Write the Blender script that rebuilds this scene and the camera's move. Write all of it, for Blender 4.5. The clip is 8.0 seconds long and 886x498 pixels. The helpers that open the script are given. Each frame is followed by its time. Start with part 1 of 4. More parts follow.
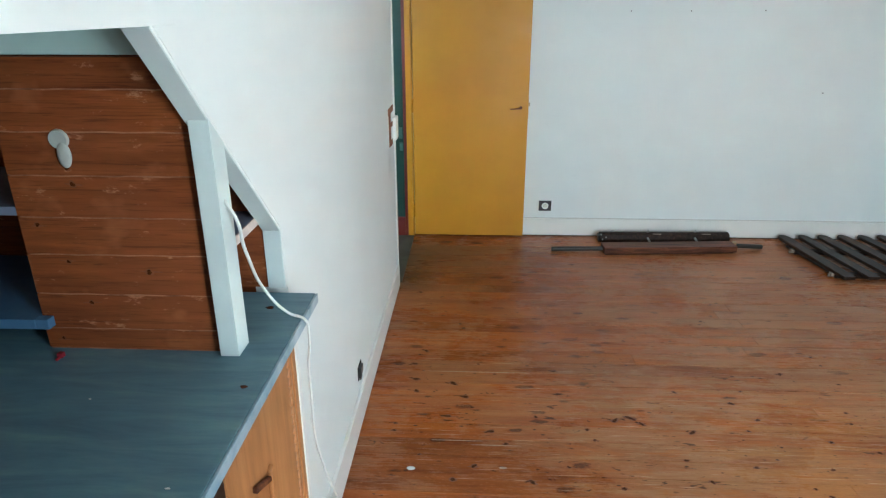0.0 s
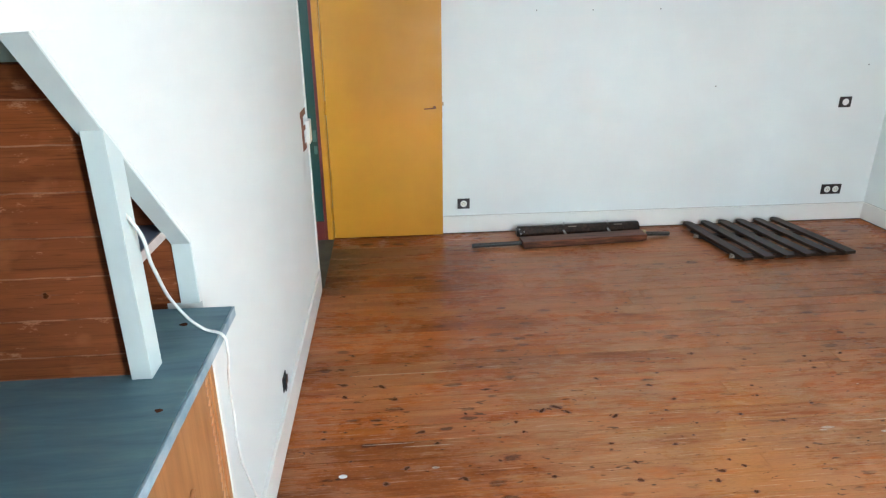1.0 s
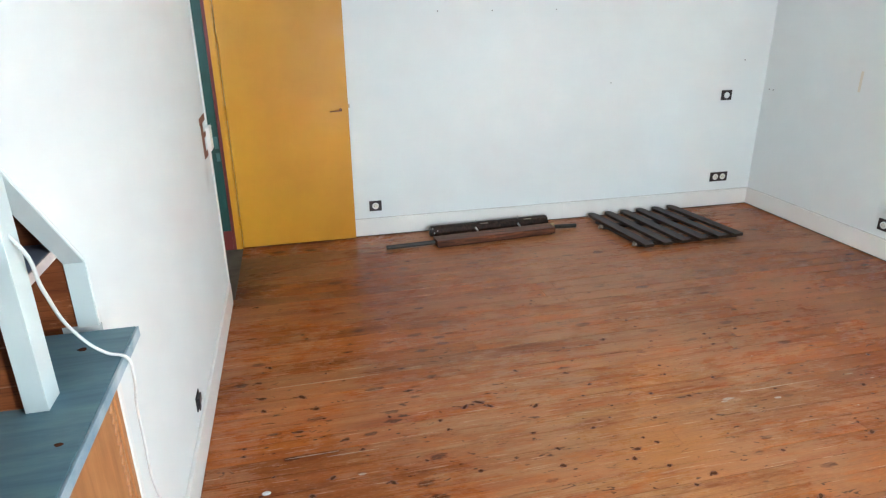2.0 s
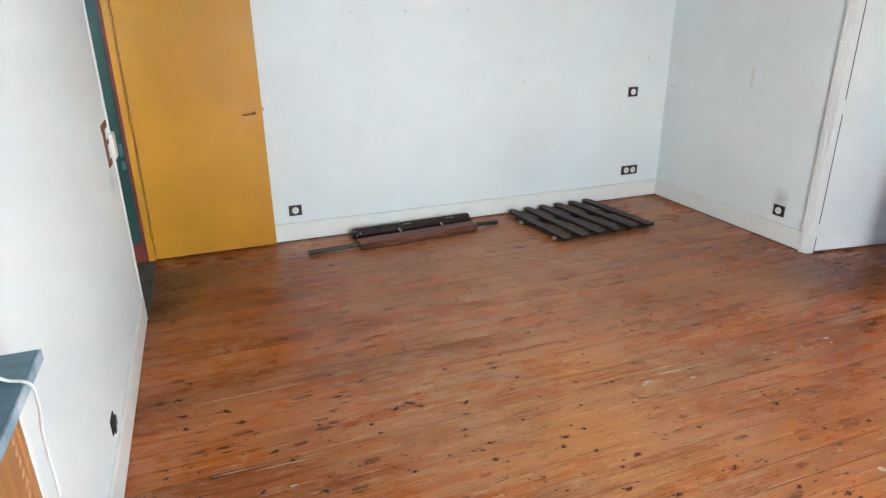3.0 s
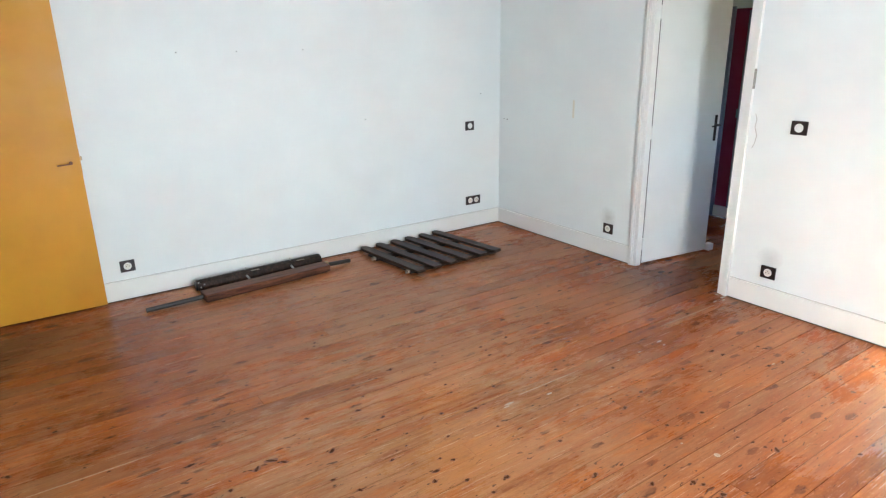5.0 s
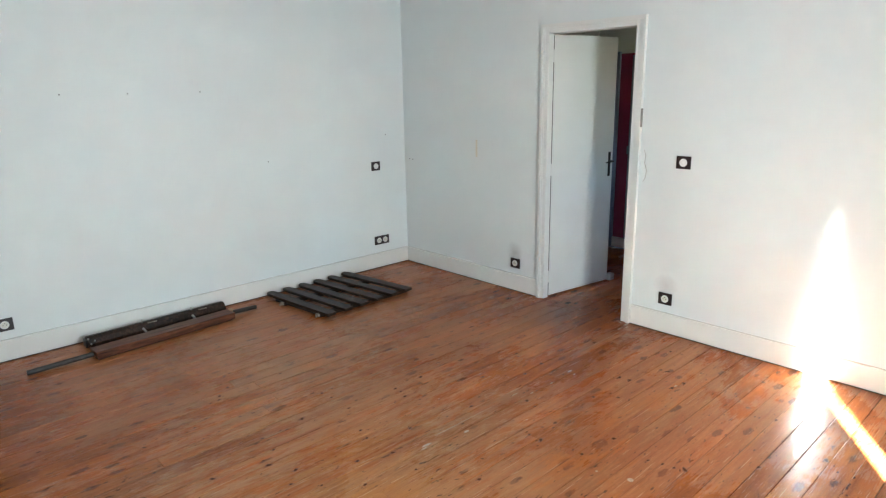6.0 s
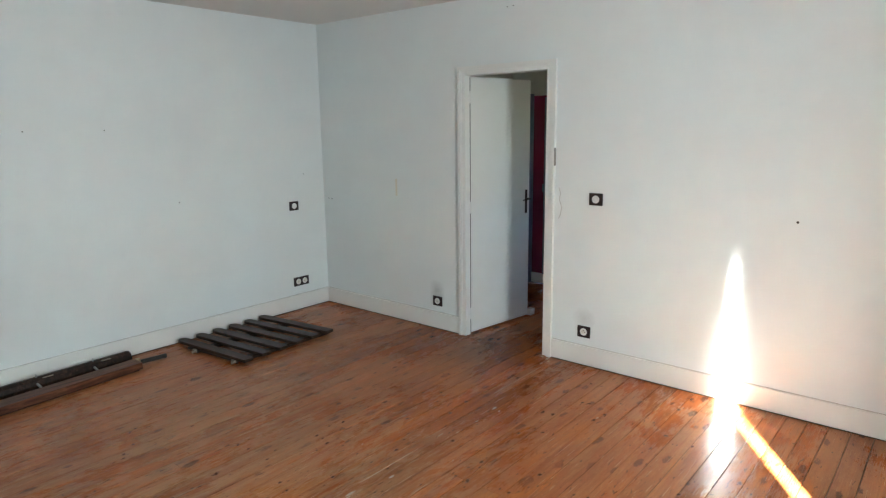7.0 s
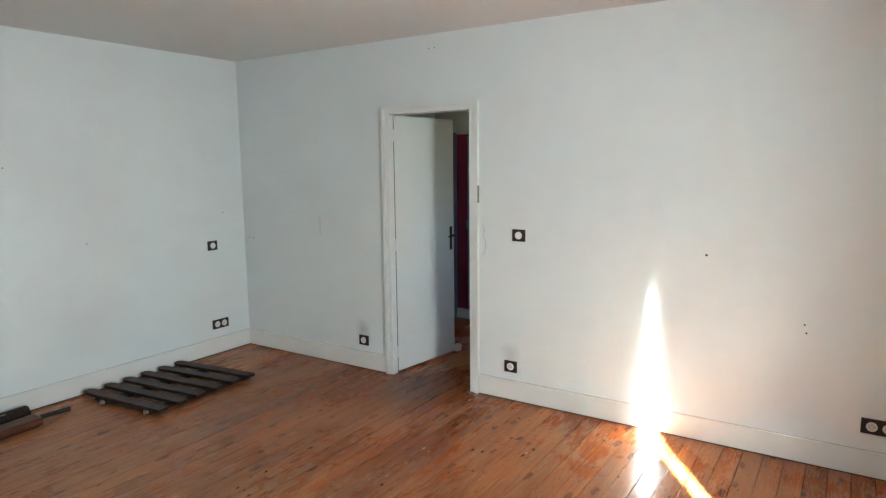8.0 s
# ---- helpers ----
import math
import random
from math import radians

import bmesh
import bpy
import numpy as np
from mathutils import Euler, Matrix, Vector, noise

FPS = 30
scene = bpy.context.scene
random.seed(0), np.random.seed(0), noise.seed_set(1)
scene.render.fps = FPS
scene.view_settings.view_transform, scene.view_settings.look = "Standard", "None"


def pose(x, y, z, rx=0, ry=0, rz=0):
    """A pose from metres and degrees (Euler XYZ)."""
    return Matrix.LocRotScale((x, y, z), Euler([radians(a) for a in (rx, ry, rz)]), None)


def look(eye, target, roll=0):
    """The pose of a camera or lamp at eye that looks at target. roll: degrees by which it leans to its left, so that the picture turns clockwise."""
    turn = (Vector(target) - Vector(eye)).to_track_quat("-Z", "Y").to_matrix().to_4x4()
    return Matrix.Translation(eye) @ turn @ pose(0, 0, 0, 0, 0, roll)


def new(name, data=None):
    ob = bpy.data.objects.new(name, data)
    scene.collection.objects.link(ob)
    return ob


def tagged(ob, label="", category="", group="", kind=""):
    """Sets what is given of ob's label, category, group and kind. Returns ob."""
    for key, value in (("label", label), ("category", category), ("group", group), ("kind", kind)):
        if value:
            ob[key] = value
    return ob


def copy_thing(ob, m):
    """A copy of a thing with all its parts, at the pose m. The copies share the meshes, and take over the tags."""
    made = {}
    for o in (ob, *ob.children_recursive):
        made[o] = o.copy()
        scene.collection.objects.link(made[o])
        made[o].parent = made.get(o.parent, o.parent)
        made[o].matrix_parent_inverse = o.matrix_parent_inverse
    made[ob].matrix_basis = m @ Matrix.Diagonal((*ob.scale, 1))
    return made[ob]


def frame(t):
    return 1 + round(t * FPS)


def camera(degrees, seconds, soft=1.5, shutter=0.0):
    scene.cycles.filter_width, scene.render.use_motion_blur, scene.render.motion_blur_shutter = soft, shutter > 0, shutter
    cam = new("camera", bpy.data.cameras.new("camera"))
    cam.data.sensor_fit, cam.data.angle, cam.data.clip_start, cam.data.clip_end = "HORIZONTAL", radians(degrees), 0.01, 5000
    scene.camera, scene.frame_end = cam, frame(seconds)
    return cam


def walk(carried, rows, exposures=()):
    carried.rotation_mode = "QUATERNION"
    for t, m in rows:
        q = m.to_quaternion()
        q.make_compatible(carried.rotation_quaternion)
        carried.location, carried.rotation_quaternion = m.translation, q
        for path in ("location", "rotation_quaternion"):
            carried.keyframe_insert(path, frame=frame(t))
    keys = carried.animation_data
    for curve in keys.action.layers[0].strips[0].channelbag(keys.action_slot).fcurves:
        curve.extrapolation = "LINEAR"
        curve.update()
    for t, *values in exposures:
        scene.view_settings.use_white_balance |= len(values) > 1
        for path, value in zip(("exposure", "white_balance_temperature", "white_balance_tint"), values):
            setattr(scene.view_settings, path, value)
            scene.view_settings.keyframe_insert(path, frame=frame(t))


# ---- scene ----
cam = camera(70.1, 8.0, soft=1.25)
EXPOSURES = [(0, 1.68, 5600, -2), (0.5, 1.91, 5700, 1), (1.0, 2.02, 5740, 2), (1.7, 2.06, 5780, 3), (3.0, 2.06, 5810, 4), (3.5, 2.07, 5800, 5), (4.7, 2.17, 5800, 5),
             (5.8, 1.88, 5840, 1), (7.0, 1.39, 5900, 0), (8, 1.39, 5930, 0)]
PATH = [
    (0, (0.447, -4.741, 1.673), (0.357, -2.874, 0.962), -0.1),
    (0.5, (0.449, -4.738, 1.672), (0.476, -2.868, 0.962), -0.4),
    (1, (0.451, -4.731, 1.674), (0.607, -2.868, 0.962), -0.5),
    (1.5, (0.448, -4.726, 1.674), (0.742, -2.881, 0.962), -0.6),
    (3, (0.452, -4.72, 1.672), (1.105, -2.969, 0.959), -0.7),
    (3.5, (0.455, -4.71, 1.677), (1.21, -3.002, 0.961), -0.6),
    (4, (0.465, -4.709, 1.676), (1.316, -3.045, 0.963), -0.8),
    (4.5, (0.47, -4.707, 1.673), (1.425, -3.083, 1.004), -0.9),
    (6, (0.488, -4.69, 1.666), (1.806, -3.27, 1.168), -1.0),
    (6.5, (0.502, -4.693, 1.663), (1.92, -3.354, 1.223), -0.8),
    (7, (0.511, -4.679, 1.662), (2.017, -3.42, 1.279), -0.7),
    (7.5, (0.506, -4.671, 1.658), (2.096, -3.502, 1.335), -0.6),
    (8, (0.519, -4.668, 1.669), (2.181, -3.589, 1.396), -0.6),
]
walk(cam, [(t, look(eye, target, roll)) for t, eye, target, roll in PATH],
     exposures=[(t, e + 4.72, k, m) for t, e, k, m in EXPOSURES])

# ---------------------------------------------------------------- light
SUN_AZ = (0.823, 0.568)      # the way the sunlight travels over the floor
SUN_EL = radians(19)
world = bpy.data.worlds.new("world")
scene.world = world
world.use_nodes = True
wt = world.node_tree
sky = wt.nodes.new("ShaderNodeTexSky")
sky.sky_type = 'NISHITA'
sky.sun_disc = False
sky.sun_elevation = SUN_EL
sky.sun_rotation = math.atan2(-SUN_AZ[0], -SUN_AZ[1])
wt.links.new(sky.outputs[0], wt.nodes["Background"].inputs[0])
wt.nodes["Background"].inputs[1].default_value = 0.05

sun_data = bpy.data.lights.new("sun", 'SUN')
sun_data.energy = 5.0
sun_data.angle = radians(1.0)
sun_data.color = (1.0, 0.95, 0.87)
sun = new("sun", sun_data)
ce = math.cos(SUN_EL)
sun.matrix_world = look((0, 0, 0), (SUN_AZ[0] * ce, SUN_AZ[1] * ce, -math.sin(SUN_EL)))

# room: x east, y north, z up
XW, XE, YN, YS, ZC = -0.025, 4.365, 0.0, -5.4, 2.567
WIN = (1.02, 2.42, 0.30, 2.30)          # west, east, sill, head of the south window
YO = -5.8                              # outer face of the south wall

day_data = bpy.data.lights.new("window_daylight", 'AREA')
day_data.shape = 'RECTANGLE'
day_data.size, day_data.size_y = 0.70, WIN[3] - WIN[2] - 0.1
day_data.energy = 0.82
day_data.spread = radians(155)
day_data.color = (0.90, 0.96, 1.0)
day = new("window_daylight", day_data)
day.matrix_world = look((1.95, -5.46, (WIN[2] + WIN[3]) / 2), (1.95, 0, (WIN[2] + WIN[3]) / 2))


# ---------------------------------------------------------------- materials
def nodes_of(name, rough=0.6, metal=0.0, spec=0.5):
    m = bpy.data.materials.new(name)
    m.use_nodes = True
    t = m.node_tree
    b = t.nodes["Principled BSDF"]
    b.inputs["Roughness"].default_value = rough
    b.inputs["Metallic"].default_value = metal
    b.inputs["Specular IOR Level"].default_value = spec
    return m, t, b


def node(t, kind, **kw):
    n = t.nodes.new(kind)
    for k, v in kw.items():
        if k in n.inputs:
            n.inputs[k].default_value = v
    return n


def coords(t, scale, obj=True, spread=0.0):
    """Metric coordinates, stretched by scale; spread shifts each object's own part of the pattern."""
    mp = t.nodes.new("ShaderNodeMapping")
    mp.inputs["Scale"].default_value = scale
    if obj:
        src = t.nodes.new("ShaderNodeNewGeometry").outputs["Position"]
    else:
        src = t.nodes.new("ShaderNodeTexCoord").outputs["Object"]
    if spread:
        info = t.nodes.new("ShaderNodeObjectInfo")
        mul = t.nodes.new("ShaderNodeVectorMath")
        mul.operation = 'MULTIPLY_ADD'
        comb = t.nodes.new("ShaderNodeCombineXYZ")
        for i in range(3):
            t.links.new(info.outputs["Random"], comb.inputs[i])
        mul.inputs[1].default_value = (spread, spread * 1.7, spread * 0.6)
        t.links.new(comb.outputs[0], mul.inputs[0])
        t.links.new(src, mul.inputs[2])
        src = mul.outputs[0]
    t.links.new(src, mp.inputs["Vector"])
    return mp.outputs[0]


def noise_tex(t, vec, scale, detail=4.0, rough=0.55, dist=0.0):
    n = node(t, "ShaderNodeTexNoise", Scale=scale, Detail=detail, Roughness=rough, Distortion=dist)
    t.links.new(vec, n.inputs["Vector"])
    return n.outputs["Fac"]


def ramp(t, fac, stops):
    r = t.nodes.new("ShaderNodeValToRGB")
    e = r.color_ramp.elements
    while len(e) < len(stops):
        e.new(0.5)
    for el, (p, c) in zip(e, stops):
        el.position = p
        el.color = (*c, 1.0) if len(c) == 3 else c
    t.links.new(fac, r.inputs[0])
    return r.outputs[0]


def grey(v):
    return (v, v, v)


def mix(t, fac, a, b, mode='MIX'):
    m = t.nodes.new("ShaderNodeMix")
    m.data_type = 'RGBA'
    m.blend_type = mode
    for sock, v in ((m.inputs[0], fac), (m.inputs[6], a), (m.inputs[7], b)):
        if hasattr(v, "is_linked"):
            t.links.new(v, sock)
        elif isinstance(v, (int, float)):
            sock.default_value = v
        else:
            sock.default_value = (*v, 1.0)
    return m.outputs[2]


def bump(t, b, height, strength=0.2, distance=0.002):
    n = node(t, "ShaderNodeBump", Strength=strength, Distance=distance)
    t.links.new(height, n.inputs["Height"])
    t.links.new(n.outputs[0], b.inputs["Normal"])


def painted(name, colour, dirt, rough=0.6, amount=0.35, grain=60.0, blotch=1.6, relief=0.15, spec=0.4):
    """Paint with faint blotches, small specks of dirt and brush or roller texture."""
    m, t, b = nodes_of(name, rough, spec=spec)
    v = coords(t, (1, 1, 1))
    big = ramp(t, noise_tex(t, v, blotch, 5), [(0.42, grey(0.0)), (0.75, grey(amount))])
    c = mix(t, big, colour, dirt)
    small = ramp(t, noise_tex(t, v, 23.0, 6, 0.7), [(0.66, grey(0.0)), (0.78, grey(amount * 0.9))])
    c = mix(t, small, c, dirt)
    t.links.new(c, b.inputs["Base Color"])
    rr = ramp(t, noise_tex(t, v, 7.0, 4), [(0.3, grey(max(0.0, rough - 0.1))), (0.7, grey(min(1.0, rough + 0.1)))])
    t.links.new(rr, b.inputs["Roughness"])
    bump(t, b, noise_tex(t, v, grain, 4, 0.6), relief, 0.002)
    return m


def plain(name, colour, rough=0.5, metal=0.0, vary=0.25, scale=40.0):
    m, t, b = nodes_of(name, rough, metal)
    v = coords(t, (1, 1, 1))
    dark = tuple(c * (1 - vary) for c in colour)
    t.links.new(ramp(t, noise_tex(t, v, scale, 4), [(0.35, dark), (0.65, colour)]), b.inputs["Base Color"])
    bump(t, b, noise_tex(t, v, scale * 4, 3), 0.08, 0.001)
    return m


def broken(t, low, fine, amount):
    """A broad pattern whose edges are frayed by a fine one."""
    m = t.nodes.new("ShaderNodeMath")
    m.operation = 'MULTIPLY_ADD'
    m.inputs[1].default_value = amount
    t.links.new(fine, m.inputs[0])
    t.links.new(low, m.inputs[2])
    return m.outputs[0]


def wood(name, dark, mid, light, stretch, rough=0.45, ring=9.0, spread=7.0, knot=None, knot_scale=(3, 9, 9), knot_size=(0.30, -0.05), worn=None, relief=0.15, spec=0.5, coat=0.0, tones=(0.86, 1.10), ragged=0.10):
    """Timber: long grain along the axis of the small stretch value, knots and worn patches."""
    m, t, b = nodes_of(name, rough, spec=spec)
    v = coords(t, stretch, spread=spread)
    g = noise_tex(t, v, ring, 6, 0.62, 0.6)
    c = ramp(t, g, [(0.30, dark), (0.50, mid), (0.72, light)])
    fine = noise_tex(t, v, ring * 7, 4, 0.7)
    c = mix(t, ramp(t, fine, [(0.45, grey(0.0)), (0.75, grey(0.35))]), c, dark)
    info = t.nodes.new("ShaderNodeObjectInfo")
    tone = ramp(t, info.outputs["Random"], [(0.0, grey(tones[0])), (0.5, grey(1.0)), (1.0, (tones[1], tones[1] - 0.02, tones[1] - 0.05))])
    c = mix(t, 1.0, c, tone, 'MULTIPLY')
    if worn:
        w = ramp(t, broken(t, noise_tex(t, coords(t, (0.8, 1.5, 1), spread=0.10), 1.3, 8, 0.7, 0.4), fine, 0.30), [(0.56, grey(0.0)), (0.84, grey(0.75))])
        c = mix(t, w, c, worn)
        r2 = ramp(t, w, [(0.0, grey(rough)), (1.0, grey(min(1, rough + 0.12)))])
        t.links.new(r2, b.inputs["Roughness"])
    if knot:
        kv3 = coords(t, knot_scale, spread=3.0)
        sx = t.nodes.new("ShaderNodeSeparateXYZ")
        cx = t.nodes.new("ShaderNodeCombineXYZ")
        t.links.new(kv3, sx.inputs[0])
        t.links.new(sx.outputs[0], cx.inputs[0])
        t.links.new(sx.outputs[1 if knot_scale[1] > knot_scale[2] else 2], cx.inputs[1])
        kv = cx.outputs[0]
        vor = node(t, "ShaderNodeTexVoronoi", Scale=1.0, Randomness=1.0)
        vor.voronoi_dimensions = '2D'
        t.links.new(kv, vor.inputs["Vector"])
        sep = t.nodes.new("ShaderNodeSeparateColor")
        t.links.new(vor.outputs["Color"], sep.inputs[0])
        size = t.nodes.new("ShaderNodeMath")
        size.operation = 'MULTIPLY_ADD'
        size.inputs[1].default_value, size.inputs[2].default_value = knot_size
        t.links.new(sep.outputs[0], size.inputs[0])
        wob = t.nodes.new("ShaderNodeMath")
        wob.operation = 'MULTIPLY_ADD'
        wob.inputs[1].default_value = ragged
        t.links.new(noise_tex(t, kv, 6.0, 4, 0.65), wob.inputs[0])
        t.links.new(vor.outputs["Distance"], wob.inputs[2])
        less = t.nodes.new("ShaderNodeMath")
        less.operation = 'SUBTRACT'
        t.links.new(size.outputs[0], less.inputs[0])
        t.links.new(wob.outputs[0], less.inputs[1])
        ring = ramp(t, less.outputs[0], [(0.0, grey(0.0)), (0.02, grey(0.55))])
        c = mix(t, ring, c, dark)
        k = ramp(t, less.outputs[0], [(0.022, grey(0.0)), (0.06, grey(0.92))])
        c = mix(t, k, c, knot)
    t.links.new(c, b.inputs["Base Color"])
    bump(t, b, g, relief, 0.002)
    if coat:
        b.inputs["Coat Weight"].default_value = coat
        b.inputs["Coat Roughness"].default_value = 0.18
    return m


M_WALL = painted("white_wall_paint", (0.775, 0.81, 0.807), (0.66, 0.65, 0.62), 0.75, 0.22, 90, 1.1, 0.12, 0.25)


def tint_spots(m, spots, tint=(0.36, 0.35, 0.34)):
    """Soft marks of the tint, such as grey dust on the paint, each (centre, radius, amount)."""
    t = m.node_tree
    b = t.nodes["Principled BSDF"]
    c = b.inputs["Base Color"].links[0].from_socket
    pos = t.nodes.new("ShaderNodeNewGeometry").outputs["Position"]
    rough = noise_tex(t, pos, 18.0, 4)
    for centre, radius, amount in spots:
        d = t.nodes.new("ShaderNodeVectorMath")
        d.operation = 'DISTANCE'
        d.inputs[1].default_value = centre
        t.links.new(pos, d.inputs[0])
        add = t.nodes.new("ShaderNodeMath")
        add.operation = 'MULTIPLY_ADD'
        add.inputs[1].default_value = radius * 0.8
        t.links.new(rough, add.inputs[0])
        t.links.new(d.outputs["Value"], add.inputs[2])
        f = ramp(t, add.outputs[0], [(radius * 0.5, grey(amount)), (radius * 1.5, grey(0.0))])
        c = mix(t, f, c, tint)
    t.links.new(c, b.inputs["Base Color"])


tint_spots(M_WALL, (((4.365, -1.39, 0.325), 0.085, 0.55), ((4.365, -2.725, 0.33), 0.08, 0.35), ((-0.025, -1.22, 0.86), 0.10, 0.25), ((-0.025, -3.33, 1.03), 0.06, 0.3)))
M_CEIL = painted("ceiling_paint", (0.72, 0.70, 0.67), (0.60, 0.57, 0.53), 0.85, 0.25, 50, 0.9, 0.1, 0.2)
M_TRIM = painted("white_gloss_paint", (0.80, 0.795, 0.765), (0.60, 0.54, 0.46), 0.38, 0.13, 35, 3.0, 0.08)
M_BLUEWHITE = painted("pale_blue_paint", (0.60, 0.675, 0.67), (0.47, 0.52, 0.52), 0.75, 0.35, 45, 4.0, 0.15)
M_TEALBOARD = painted("pale_teal_paint", (0.47, 0.63, 0.61), (0.36, 0.48, 0.47), 0.7, 0.4, 45, 4.0, 0.15)
M_YELLOW = painted("yellow_door_paint", (0.54, 0.248, 0.009), (0.40, 0.165, 0.007), 0.45, 0.5, 30, 2.2, 0.08)
M_RED = painted("dark_red_paint", (0.14, 0.016, 0.011), (0.08, 0.012, 0.01), 0.5, 0.5, 30, 5.0)
M_GREEN = painted("dark_green_paint", (0.006, 0.050, 0.038), (0.004, 0.026, 0.020), 0.5, 0.5, 30, 3.0)
M_MAGENTA = painted("magenta_wall_paint", (0.26, 0.016, 0.075), (0.16, 0.011, 0.05), 0.6, 0.4, 40, 3.0)
M_SLATE = painted("slate_blue_paint", (0.19, 0.22, 0.30), (0.10, 0.11, 0.15), 0.5, 0.4, 40, 5.0)
M_COUNTER = wood("blue_stained_counter", (0.070, 0.140, 0.200), (0.104, 0.200, 0.260), (0.155, 0.275, 0.298), (1.5, 9, 9), 0.5, 2.2, 0.0, relief=0.08)
M_COUNTEREDGE = painted("worn_blue_edge", (0.16, 0.27, 0.35), (0.50, 0.56, 0.60), 0.5, 0.8, 40, 9.0)
M_BLUEBOARD = painted("blue_shelf_paint", (0.075, 0.17, 0.31), (0.14, 0.24, 0.36), 0.5, 0.5, 40, 5.0)


def ragged_patches(m, spots):
    """Ragged patches of another colour, some where feet have rubbed the varnish off, each (x, y, radius, amount,
    colour).
    """
    t = m.node_tree
    b = t.nodes["Principled BSDF"]
    c = b.inputs["Base Color"].links[0].from_socket
    v = coords(t, (1, 1, 0))
    ragged = broken(t, noise_tex(t, coords(t, (0.9, 7.0, 1), spread=0.6), 2.6, 6, 0.66, 0.4), noise_tex(t, coords(t, (4, 26, 1), spread=3.0), 3.0, 5, 0.75), 0.45)
    for x, y, radius, amount, colour in spots:
        d = t.nodes.new("ShaderNodeVectorMath")
        d.operation = 'DISTANCE'
        d.inputs[1].default_value = (x, y, 0)
        t.links.new(v, d.inputs[0])
        k = t.nodes.new("ShaderNodeMath")
        k.operation = 'MULTIPLY_ADD'
        k.inputs[1].default_value = -0.30 / radius
        t.links.new(d.outputs["Value"], k.inputs[0])
        t.links.new(ragged, k.inputs[2])
        f = ramp(t, k.outputs[0], [(0.44, grey(0.0)), (0.72, grey(amount))])
        c = mix(t, f, c, colour)
    t.links.new(c, b.inputs["Base Color"])


BARE = (0.375, 0.195, 0.092)
# the last two lighten the boards towards the north wall
FLOOR_PATCHES = ((1.75, -2.85, 0.95, 0.85, BARE), (1.3, -2.2, 0.7, 0.55, BARE), (2.2, -1.75, 0.9, 0.55, BARE), (2.6, -2.7, 0.7, 0.5, BARE),
                 (1.78, -2.86, 0.40, 0.6, (0.44, 0.155, 0.026)), (1.95, -2.40, 0.30, 0.5, (0.44, 0.155, 0.026)), (0.75, -1.2, 0.7, 0.5, (0.23, 0.050, 0.012)), (3.4, -2.6, 0.8, 0.45, (0.27, 0.068, 0.017)), (2.9, -3.5, 0.9, 0.6, (0.25, 0.066, 0.017)), (1.9, -0.9, 0.9, 0.55, BARE), (3.0, -1.1, 0.8, 0.45, BARE))


